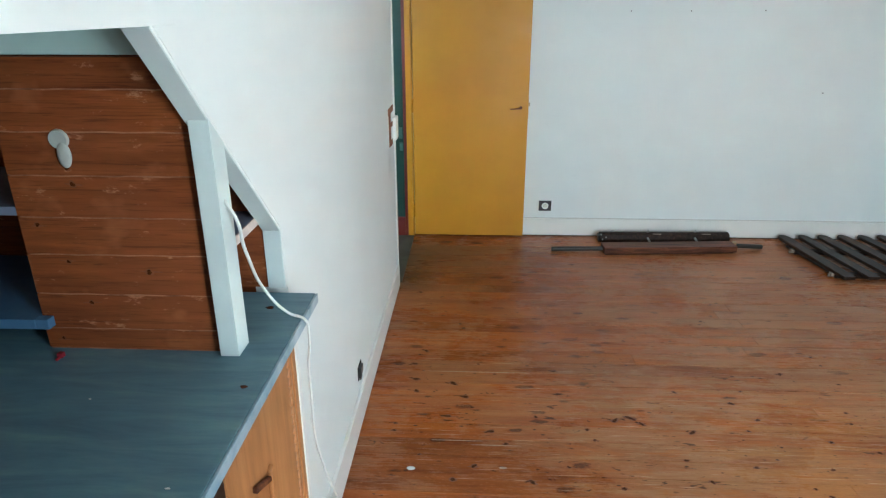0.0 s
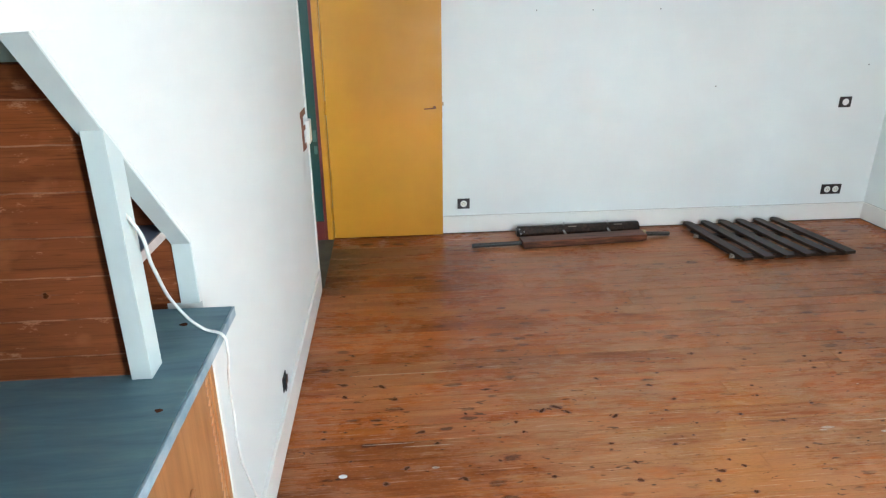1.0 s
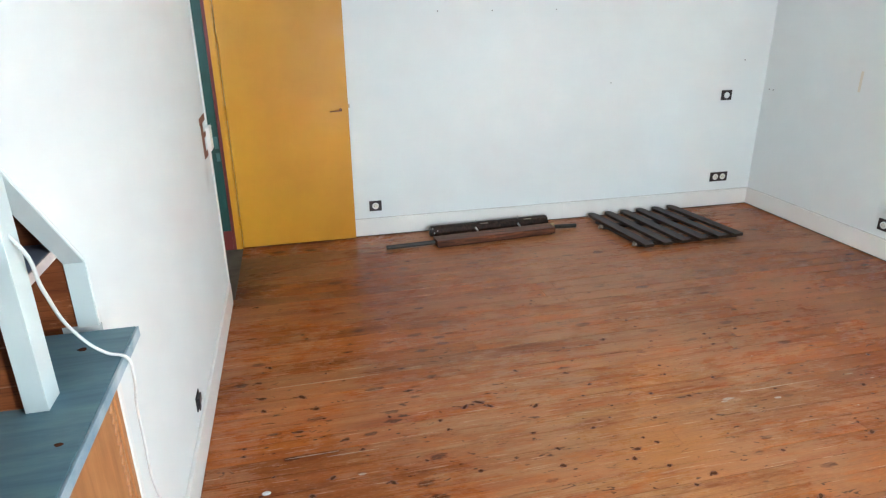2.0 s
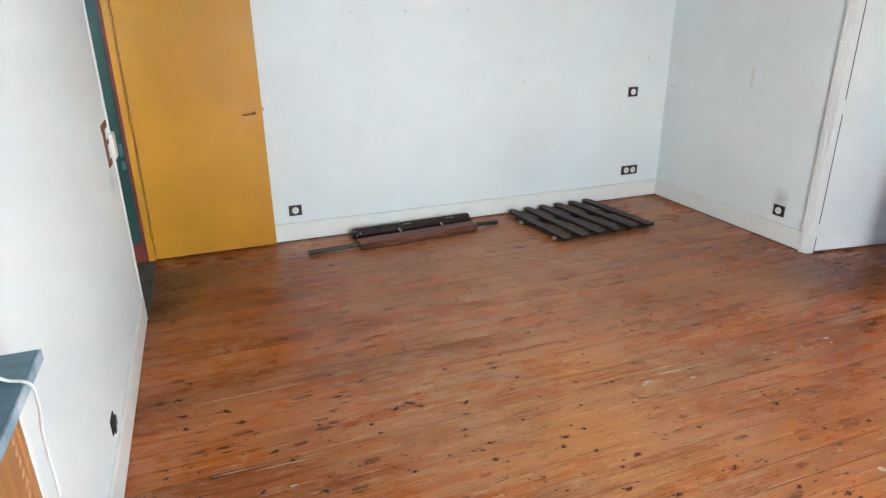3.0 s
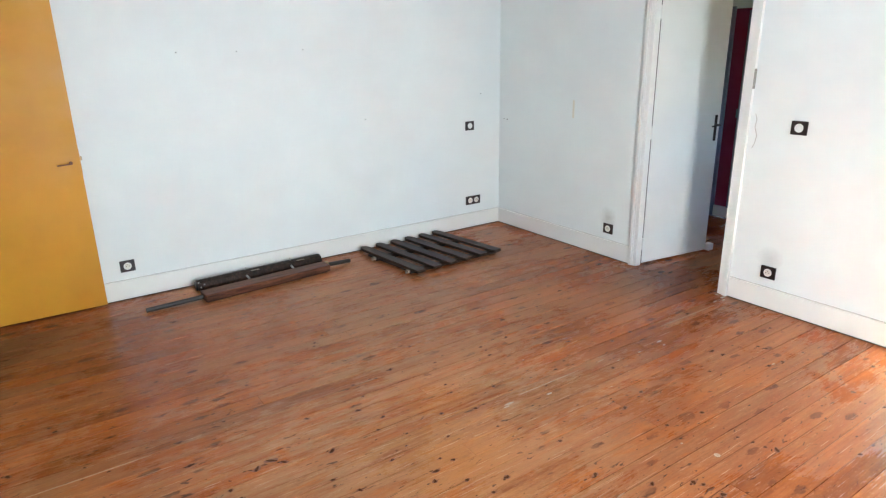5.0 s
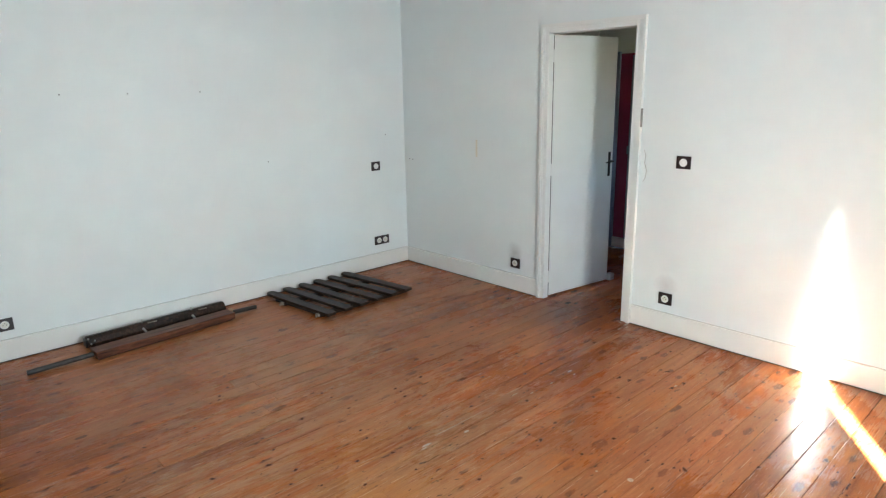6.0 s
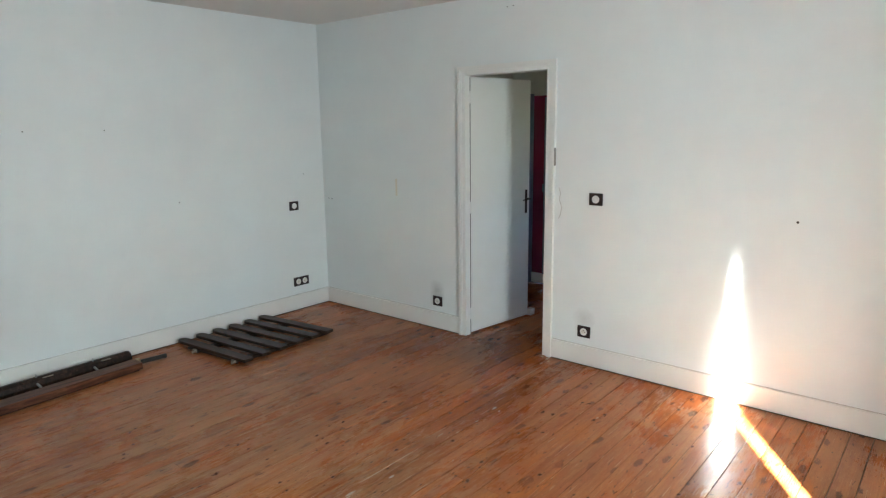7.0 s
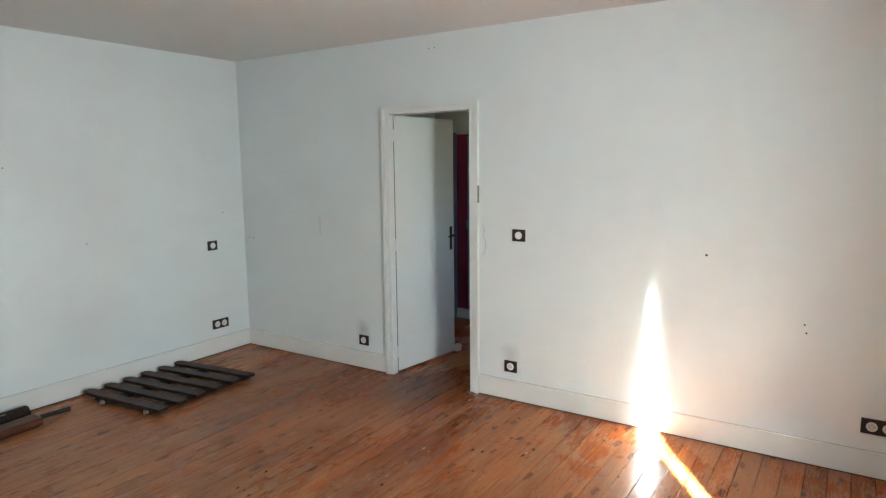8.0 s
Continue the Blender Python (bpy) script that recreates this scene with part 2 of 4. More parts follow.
def floor_wood():
    """Varnished pine: grain, knots, nail holes, worn pale patches, varnish pools, short cracks and fine scratches."""
    m = wood("varnished_pine_floor", (0.190, 0.041, 0.009), (0.325, 0.088, 0.019), (0.45, 0.138, 0.032), (1.0, 16, 16), 0.25, 1.5, 9.0,
             knot=(0.085, 0.026, 0.010), knot_scale=(4.2, 10.5, 0.0), knot_size=(0.46, -0.04), worn=(0.39, 0.185, 0.082), relief=0.06, spec=0.21, ragged=0.36, tones=(0.68, 1.18))
    ragged_patches(m, FLOOR_PATCHES)
    t = m.node_tree
    b = t.nodes["Principled BSDF"]
    c = b.inputs["Base Color"].links[0].from_socket
    v = coords(t, (0.8, 2.4, 1), spread=0.12)
    fine = noise_tex(t, coords(t, (3.0, 34, 1), spread=4.0), 3.0, 6, 0.75)
    pool = ramp(t, broken(t, noise_tex(t, v, 2.4, 7, 0.7, 0.6), fine, 0.3), [(0.69, grey(0.0)), (0.78, grey(0.6))])
    c = mix(t, pool, c, (0.40, 0.115, 0.017))
    red = ramp(t, noise_tex(t, coords(t, (0.5, 5.0, 1), spread=1.0), 1.9, 6, 0.6, 0.6), [(0.54, grey(0.0)), (0.66, grey(0.42))])
    c = mix(t, red, c, (0.25, 0.052, 0.013))
    dirt = ramp(t, noise_tex(t, coords(t, (1.0, 2.2, 1)), 2.2, 8, 0.75, 0.3), [(0.55, grey(0.0)), (0.70, grey(0.24))])
    c = mix(t, dirt, c, (0.14, 0.070, 0.046))
    line = ramp(t, noise_tex(t, coords(t, (0.9, 75, 1), spread=7.0), 2.2, 3, 0.6, 0.8), [(0.57, grey(0.0)), (0.64, grey(0.26))])
    c = mix(t, line, c, (0.13, 0.028, 0.009))
    scuff = noise_tex(t, coords(t, (5, 18, 1), spread=3.0), 9.0, 5, 0.8)
    c = mix(t, ramp(t, scuff, [(0.57, grey(0.0)), (0.64, grey(0.28))]), c, (0.14, 0.042, 0.016))
    c = mix(t, ramp(t, scuff, [(0.36, grey(0.4)), (0.43, grey(0.0))]), c, (0.50, 0.23, 0.095))
    dash = ramp(t, noise_tex(t, coords(t, (11, 40, 1), spread=8.0), 1.3, 2, 0.5, 1.2), [(0.675, grey(0.0)), (0.70, grey(0.8))])
    c = mix(t, dash, c, (0.040, 0.014, 0.008))
    scr = ramp(t, noise_tex(t, coords(t, (1.4, 80, 1), spread=5.0), 3.0, 2, 0.5), [(0.69, grey(0.0)), (0.71, grey(0.75))])
    c = mix(t, scr, c, (0.60, 0.40, 0.27))
    nv = coords(t, (8.0, 19.0, 0.0))
    vor = node(t, "ShaderNodeTexVoronoi", Scale=1.0, Randomness=1.0)
    vor.voronoi_dimensions = '2D'
    t.links.new(nv, vor.inputs["Vector"])
    dot = ramp(t, vor.outputs["Distance"], [(0.06, grey(1.0)), (0.09, grey(0.0))])
    rare = ramp(t, noise_tex(t, coords(t, (1, 1, 1)), 9.0, 2), [(0.60, grey(0.0)), (0.64, grey(0.9))])
    both = mix(t, 1.0, dot, rare, 'MULTIPLY')
    c = mix(t, both, c, (0.028, 0.012, 0.008))
    t.links.new(c, b.inputs["Base Color"])
    return m


M_FLOOR = floor_wood()
# soft dark brown patches at both doorways and before the yellow door
tint_spots(M_FLOOR, (((4.25, -2.0, 0), 0.6, 0.6), ((-0.02, -0.50, 0), 0.40, 0.8), ((0.0, -0.90, 0), 0.28, 0.8), ((0.40, -0.45, 0), 0.7, 0.35)), (0.070, 0.030, 0.017))
M_PANEL = wood("stained_pine_panelling", (0.125, 0.027, 0.0065), (0.220, 0.058, 0.013), (0.315, 0.098, 0.026), (1.2, 14, 14), 0.55, 2.6, 5.0, worn=(0.21, 0.060, 0.020), spec=0.3)


def panel_marks(m):
    """Thin dark grain lines and small pale scuffs over the stained boards."""
    t = m.node_tree
    b = t.nodes["Principled BSDF"]
    c = b.inputs["Base Color"].links[0].from_socket
    line = noise_tex(t, coords(t, (1.6, 1, 60), spread=6.0), 3.4, 3, 0.6, 1.6)
    c = mix(t, ramp(t, line, [(0.55, grey(0.0)), (0.62, grey(0.45))]), c, (0.055, 0.012, 0.004))
    pale = noise_tex(t, coords(t, (8, 1, 18), spread=2.0), 2.0, 5, 0.75)
    c = mix(t, ramp(t, pale, [(0.61, grey(0.0)), (0.69, grey(0.65))]), c, (0.50, 0.25, 0.135))
    blot_ = noise_tex(t, coords(t, (6, 1, 9)), 1.6, 3, 0.5)
    c = mix(t, ramp(t, blot_, [(0.62, grey(0.0)), (0.72, grey(0.4))]), c, (0.36, 0.135, 0.05))
    t.links.new(c, b.inputs["Base Color"])


panel_marks(M_PANEL)
M_SEAM = painted("worn_groove", (0.36, 0.165, 0.090), (0.10, 0.028, 0.010), 0.7, 1.0, 40, 22.0)
M_PINE = wood("honey_pine", (0.30, 0.125, 0.045), (0.41, 0.185, 0.068), (0.50, 0.25, 0.10), (9, 9, 0.8), 0.42, 3.0, 4.0)
M_DARKWOOD = wood("dark_stained_wood", (0.010, 0.006, 0.004), (0.025, 0.013, 0.008), (0.068, 0.034, 0.021), (9, 1.0, 9), 0.45, 5.0, 4.0, spec=0.22, relief=0.3)
M_BROWNBEAM = wood("brown_beam_wood", (0.026, 0.009, 0.005), (0.115, 0.039, 0.019), (0.26, 0.095, 0.047), (1.2, 11, 11), 0.45, 3.0, 4.0, spec=0.25, relief=0.25)
M_STEEL = plain("dark_steel", (0.045, 0.04, 0.036), 0.45, 0.5)
M_ZINC = plain("zinc_screw", (0.55, 0.54, 0.52), 0.4, 0.6)
M_BRASS = plain("dull_brass", (0.42, 0.30, 0.17), 0.42, 0.7)
M_BRONZE = plain("brown_bronze", (0.24, 0.10, 0.045), 0.42, 0.5)
M_RUSTGLINT = plain("rusty_fitting_and_glint", (0.46, 0.37, 0.29), 0.55, 0.3, 0.75, 110)
M_BLACK = plain("black_plastic", (0.018, 0.018, 0.02), 0.3)
M_PLATE = plain("dark_brown_plate", (0.020, 0.010, 0.009), 0.4)
M_SOCKET = plain("white_socket_plastic", (0.78, 0.78, 0.76), 0.35, 0, 0.1)
M_HOLE = plain("dark_hole", (0.01, 0.01, 0.012), 0.9)
M_CLOTH = painted("white_cotton", (0.75, 0.74, 0.70), (0.6, 0.58, 0.54), 0.9, 0.3, 200, 5.0, 0.3)
M_RAW = painted("bare_brown_plaster", (0.25, 0.10, 0.055), (0.12, 0.05, 0.03), 0.85, 0.7, 60, 14.0, 0.5)
M_CABLE = plain("white_cable", (0.74, 0.74, 0.72), 0.45, 0, 0.1)
M_IVORY = plain("ivory_plastic", (0.72, 0.70, 0.62), 0.4, 0, 0.12)
M_SHELFEDGE = plain("pale_pink_edge", (0.62, 0.52, 0.48), 0.6, 0, 0.2)
M_HOOK = plain("aged_white_plastic", (0.48, 0.50, 0.46), 0.4, 0, 0.15)
M_MARK = plain("grey_mark", (0.28, 0.26, 0.23), 0.8)
# grime of the threshold joint, and painted shade in the narrow gaps
M_JOINT = plain("gap_shade_grime", (0.07, 0.065, 0.06), 0.9)
M_REDPLASTIC = plain("red_plastic", (0.28, 0.014, 0.03), 0.5)
M_SOOT = painted("cream_filler", (0.72, 0.68, 0.58), (0.6, 0.55, 0.45), 0.8, 0.4)
M_FINELINE = plain("grey_fine_line", (0.50, 0.47, 0.44), 0.9)
M_WORNSILL = painted("worn_grey_threshold", (0.09, 0.085, 0.07), (0.03, 0.03, 0.025), 0.6, 0.7, 40, 7.0, 0.4)
M_GRASS = painted("grass", (0.09, 0.10, 0.055), (0.13, 0.12, 0.075), 0.9, 0.6, 8, 0.4)

M_GLASS = bpy.data.materials.new("window_glass")
M_GLASS.use_nodes = True
gt = M_GLASS.node_tree
gb = gt.nodes["Principled BSDF"]
gb.inputs["Transmission Weight"].default_value = 1.0
gb.inputs["Roughness"].default_value = 0.0
gb.inputs["IOR"].default_value = 1.0



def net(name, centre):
    """Unseen net that spreads a soft glow round the sun patch: sheer where the two halves meet, ever denser away from
    it.
    """
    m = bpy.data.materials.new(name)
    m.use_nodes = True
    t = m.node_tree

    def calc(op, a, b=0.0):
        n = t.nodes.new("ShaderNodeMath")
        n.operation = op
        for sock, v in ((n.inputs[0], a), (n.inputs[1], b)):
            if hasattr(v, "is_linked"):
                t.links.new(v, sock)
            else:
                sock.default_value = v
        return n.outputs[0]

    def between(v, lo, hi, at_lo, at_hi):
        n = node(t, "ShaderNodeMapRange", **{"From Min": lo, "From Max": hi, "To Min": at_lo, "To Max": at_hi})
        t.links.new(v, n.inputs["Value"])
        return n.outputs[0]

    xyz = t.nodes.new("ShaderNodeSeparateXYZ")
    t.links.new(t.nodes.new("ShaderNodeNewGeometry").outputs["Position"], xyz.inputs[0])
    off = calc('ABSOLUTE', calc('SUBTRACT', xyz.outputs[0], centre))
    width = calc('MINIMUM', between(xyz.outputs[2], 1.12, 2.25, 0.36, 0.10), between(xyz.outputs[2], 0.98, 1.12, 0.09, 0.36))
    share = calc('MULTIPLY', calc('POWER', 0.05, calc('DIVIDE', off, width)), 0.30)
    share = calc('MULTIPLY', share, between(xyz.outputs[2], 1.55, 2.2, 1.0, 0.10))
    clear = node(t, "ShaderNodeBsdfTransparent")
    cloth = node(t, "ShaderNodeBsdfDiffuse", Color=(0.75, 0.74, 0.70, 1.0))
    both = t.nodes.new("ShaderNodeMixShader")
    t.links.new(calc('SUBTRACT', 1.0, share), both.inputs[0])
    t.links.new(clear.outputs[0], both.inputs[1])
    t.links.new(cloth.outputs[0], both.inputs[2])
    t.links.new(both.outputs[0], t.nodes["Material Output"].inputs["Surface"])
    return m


M_GLOWNET = net("sun_glow_net", 1.7145)


# ---------------------------------------------------------------- mesh helpers
def add_box(bm, lo, hi, m=None):
    lo, hi = [min(a, b) for a, b in zip(lo, hi)], [max(a, b) for a, b in zip(lo, hi)]
    c = [(a + b) / 2 for a, b in zip(lo, hi)]
    s = [b - a for a, b in zip(lo, hi)]
    r = bmesh.ops.create_cube(bm, size=1, matrix=Matrix.Translation(c) @ Matrix.Diagonal((*s, 1)))
    if m is not None:
        bmesh.ops.transform(bm, matrix=m, verts=r["verts"])
    return r["verts"]


def add_prism(bm, pts, axis, a, b):
    """A polygon pushed along an axis from a to b. axis x: points are (y, z); y: (x, z); z: (x, y)."""
    def at(p, d):
        return {"x": (d, p[0], p[1]), "y": (p[0], d, p[1]), "z": (p[0], p[1], d)}[axis]
    va = [bm.verts.new(at(p, a)) for p in pts]
    vb = [bm.verts.new(at(p, b)) for p in pts]
    bm.faces.new(va)
    bm.faces.new(vb[::-1])
    n = len(pts)
    for i in range(n):
        bm.faces.new((va[i], va[(i + 1) % n], vb[(i + 1) % n], vb[i]))
    bmesh.ops.recalc_face_normals(bm, faces=bm.faces)
    return va + vb


def add_rod(bm, a, b, r, r2=None, seg=14):
    a, b = Vector(a), Vector(b)
    d = b - a
    m = Matrix.Translation((a + b) / 2) @ d.to_track_quat("Z", "Y").to_matrix().to_4x4()
    return bmesh.ops.create_cone(bm, cap_ends=True, segments=seg, radius1=r, radius2=r if r2 is None else r2, depth=d.length, matrix=m)["verts"]


def bevel(bm, w, seg=2):
    sharp = [e for e in bm.edges if len(e.link_faces) == 2 and e.calc_face_angle(0) > 0.6]
    if sharp:
        bmesh.ops.bevel(bm, geom=sharp, offset=w, segments=seg, affect='EDGES', profile=0.6, clamp_overlap=True)


def mesh_of(name, bm, material, smooth=False):
    me = bpy.data.meshes.new(name)
    bm.normal_update()
    bm.to_mesh(me)
    bm.free()
    for mt in material if isinstance(material, (list, tuple)) else [material]:
        me.materials.append(mt)
    if smooth:
        for p in me.polygons:
            p.use_smooth = True
    return me


def part(name, bm, material, parent=None, label="", smooth=False):
    ob = new(name, mesh_of(name, bm, material, smooth))
    if parent is not None:
        ob.parent = parent
        ob.matrix_parent_inverse = parent.matrix_world.inverted() if parent.type != 'EMPTY' else parent.matrix_basis.inverted()
    if label:
        tagged(ob, label)
    return ob


def thing(name, place, label, category, group="", kind=""):
    ob = new(name)
    ob.empty_display_size = 0.1
    ob.matrix_basis = place if isinstance(place, Matrix) else Matrix.Translation(place)
    return tagged(ob, label, category, group, kind)


def local(ob, parent):
    """Hang ob under parent, its mesh given in the parent's own coordinates."""
    ob.parent = parent
    ob.matrix_parent_inverse = Matrix.Identity(4)
    return ob


def lpart(name, bm, material, parent, label="", smooth=False):
    ob = local(new(name, mesh_of(name, bm, material, smooth)), parent)
    if label:
        tagged(ob, label)
    return ob


def boxes(*bs, width=0.0):
    bm = bmesh.new()
    for lo, hi in bs:
        add_box(bm, lo, hi)
    if width:
        bevel(bm, width)
    return bm


def structure(name, bm, material, label):
    return tagged(part(name, bm, material), label, name.split("_")[0], "", "structure")


# ---------------------------------------------------------------- the room's shell
DW = (-0.98, -0.055)                   # doorway in the west wall
DE = (-2.405, -1.702, 2.028)             # doorway in the east wall
structure("wall_north", boxes(((-0.055, 0, 0), (XE + 0.1, 0.15, ZC))), M_WALL, "white painted plaster wall with a few nail holes")
structure("wall_east", boxes(((XE, DE[1] + 0.03, 0), (XE + 0.10, 0, ZC)), ((XE, YS, 0), (XE + 0.10, DE[0] - 0.03, ZC)),
                             ((XE, DE[0] - 0.03, DE[2] + 0.03), (XE + 0.10, DE[1] + 0.03, ZC))), M_WALL,
          "white painted plaster wall with an open doorway")
XN = -0.068                            # back of the thin wall round the niche
bm = boxes(((-0.11, -3.27, 0), (XW, DW[0], 1.65)), ((XN, YS, 1.65), (XW, DW[0], ZC)), ((XN, -3.44, 0), (XW, -3.27, 0.984)),
           ((-0.11, DW[0], 2.06), (XW, 0, ZC)), ((XN, YS, 0), (XW, -5.0, 1.65)))
add_prism(bm, [(-3.79, 1.65), (-3.64, 1.50), (-3.29, 1.165), (-3.29, 1.145), (-3.27, 1.145), (-3.27, 1.65)], "x", XN, XW)
add_box(bm, (XN, -3.29, 1.008), (XW, -3.27, 1.145))
structure("wall_west", bm, M_WALL, "white painted partition wall with a sloped niche opening")
w0, w1, ws, wh = WIN
structure("wall_south", boxes(((-1.2, YO, 0), (w0, YS, ZC)), ((w1, YO, 0), (XE + 0.1, YS, ZC)), ((w0, YO, 0), (w1, YS, ws)), ((w0, YO, wh), (w1, YS, ZC))),
          M_WALL, "white painted thick outer wall with a window")
structure("ceiling", boxes(((-0.11, YO, ZC), (XE + 0.1, 0.15, ZC + 0.12))), M_CEIL, "off-white painted plaster ceiling")

# pale blue lining of the sloped niche edge, and the thin casing round it
EDGE = ((-3.79, 1.65), (-3.64, 1.50), (-3.29, 1.165))
bm = bmesh.new()
for (ya, za), (yb, zb) in zip(EDGE, EDGE[1:]):
    add_prism(bm, [(ya, za), (yb, zb), (yb - 0.002, zb - 0.003), (ya - 0.002, za - 0.003)], "x", XN, XW - 0.0006)
add_box(bm, (XN, -3.293, 1.0085), (XW - 0.0006, -3.290, 1.162))
structure("trim_niche_lining", bm, M_BLUEWHITE, "pale blue painted lining of the niche edge")
bm = bmesh.new()
add_prism(bm, [(-3.785, 1.651), (-3.64, 1.506), (-3.291, 1.171), (-3.291, 1.0086), (-3.272, 1.0086), (-3.272, 1.195), (-3.60, 1.535), (-3.70, 1.651)], "x", XW, XW + 0.0022)
bevel(bm, 0.0008, 1)
structure("trim_niche_casing", bm, M_WALL, "thin white painted casing along the niche edge")

# post in the niche opening
bm = bmesh.new()
add_prism(bm, [(-3.633, 1.009), (-3.575, 1.009), (-3.575, 1.437), (-3.633, 1.493)], "x", -0.062, XW + 0.0015)
bevel(bm, 0.0005, 1)
tagged(part("niche_post", bm, M_BLUEWHITE), "pale blue painted upright timber post on the counter", "post")

# window in the south wall
win = tagged(thing("window_1", (0, 0, 0), "white timber casement window in a deep reveal", "window", kind="structure"))
f = 0.05
part("window_frame", boxes(((w0, -5.78, ws), (w0 + f, -5.72, wh)), ((w1 - f, -5.78, ws), (w1, -5.72, wh)),
                           ((w0 + f, -5.78, ws), (w1 - f, -5.72, ws + f)), ((w0 + f, -5.78, wh - f), (w1 - f, -5.72, wh)), width=0.004), M_TRIM, win)
part("window_sill", boxes(((w0 - 0.03, -5.72, ws - 0.03), (w1 + 0.03, YS + 0.04, ws + 0.004)), width=0.006), M_TRIM, win)
pane = part("pane", boxes(((w0 + f, -5.752, ws + f), (w1 - f, -5.748, wh - f))), M_GLASS, win)
pane.visible_shadow = False
# unseen curtains, added to cut the sun to one blade; nets behind soften it
def curtain_pair(name, y, material, label, gaps, centre=1.7145):
    """Two hanging cloths; gaps: (height, how far the western and the eastern cloth keep from the middle there)."""
    for i, outer in ((1, 1.03), (2, 2.41)):
        edge = [(centre + (g[i] if i == 2 else -g[i]), g[0]) for g in gaps]
        bm = bmesh.new()
        add_prism(bm, [(outer, gaps[0][0])] + edge + [(outer, gaps[-1][0])], "y", y - 0.001, y + 0.001)
        tagged(part(name, bm, material), label, "curtain", "curtains at the window")


curtain_pair("curtain", -5.500, M_CLOTH, "unseen white cotton curtain added to narrow the sun",
             [(0.32, 0.125, 0.08), (0.95, 0.135, 0.09), (1.1, 0.36, 0.36), (1.3, 0.32, 0.32), (1.6, 0.25, 0.25), (1.9, 0.18, 0.18), (2.1, 0.13, 0.13), (2.25, 0.1, 0.1)])
curtain_pair("sun_glow_curtain", -5.512, M_GLOWNET, "unseen sheer net added to soften the sun patch",
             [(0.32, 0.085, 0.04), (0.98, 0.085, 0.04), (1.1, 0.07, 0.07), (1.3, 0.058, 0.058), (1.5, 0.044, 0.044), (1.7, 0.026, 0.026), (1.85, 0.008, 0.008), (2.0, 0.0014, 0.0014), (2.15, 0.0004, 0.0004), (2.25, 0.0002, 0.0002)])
bm = bmesh.new()
add_rod(bm, (1.02, -5.501, 2.265), (2.42, -5.501, 2.265), 0.012)
tagged(part("curtain_rod", bm, M_TRIM, smooth=True), "white curtain rod across the window", "curtain rod")
structure("ground", boxes(((-400, -400, -3.6), (400, 400, -3.5))), M_GRASS, "grassy ground outside far below the window")


# baseboards
def baseboard(name, lo, hi, label, wall):
    """A timber board with an eased top edge, a dark strip for the shade in its gap to the floor and a thin grey line
    along its top; wall: the side it is fixed to.
    """
    bm = bmesh.new()
    add_box(bm, (lo[0], lo[1], 0.006), hi)
    bevel(bm, 0.004, 2)
    ob = structure(name, bm, M_TRIM, label)
    x0, y0, x1, y1 = lo[0], lo[1], hi[0], hi[1]
    gx0, gy0, gx1, gy1 = {"N": (x0, y0 + 0.003, x1, y1), "S": (x0, y0, x1, y1 - 0.003), "E": (x0 + 0.003, y0, x1, y1), "W": (x0, y0, x1 - 0.003, y1)}[wall]
    # the shade under the board, given as a dark strip
    part("floor_gap", boxes(((gx0, gy0, 0.0002), (gx1, gy1, 0.0058))), M_JOINT, ob, "dark strip for the shaded gap above the floor")
    t = 0.0012
    cx0, cy0, cx1, cy1 = {"N": (x0, y1 - t, x1, y1), "S": (x0, y0, x1, y0 + t), "E": (x1 - t, y0, x1, y1), "W": (x0, y0, x0 + t, y1)}[wall]
    if wall != "W":
        # thin grey line where the board's top meets the wall
        part("paint_crack", boxes(((cx0, cy0, hi[2] - 0.003), (cx1, cy1, hi[2] + 0.0022))), M_FINELINE, ob, "thin grey line along the board's top")
    return ob


BH = 0.142
baseboard("baseboard_north", (0.0, -0.017, 0), (XE, 0.0, BH), "white painted timber baseboard", "N")
baseboard("baseboard_east_1", (XE - 0.017, -1.634, 0), (XE, -0.017, BH), "white painted timber baseboard", "E")
baseboard("baseboard_east_2", (XE - 0.017, YS + 0.014, 0), (XE, -2.479, BH), "white painted timber baseboard", "E")
baseboard("baseboard_west", (XW, -3.40, 0), (XW + 0.016, DW[0] - 0.05, BH), "white painted timber baseboard", "W")
baseboard("baseboard_south", (XW, YS, 0), (XE - 0.014, YS + 0.014, BH), "white painted timber baseboard", "S")


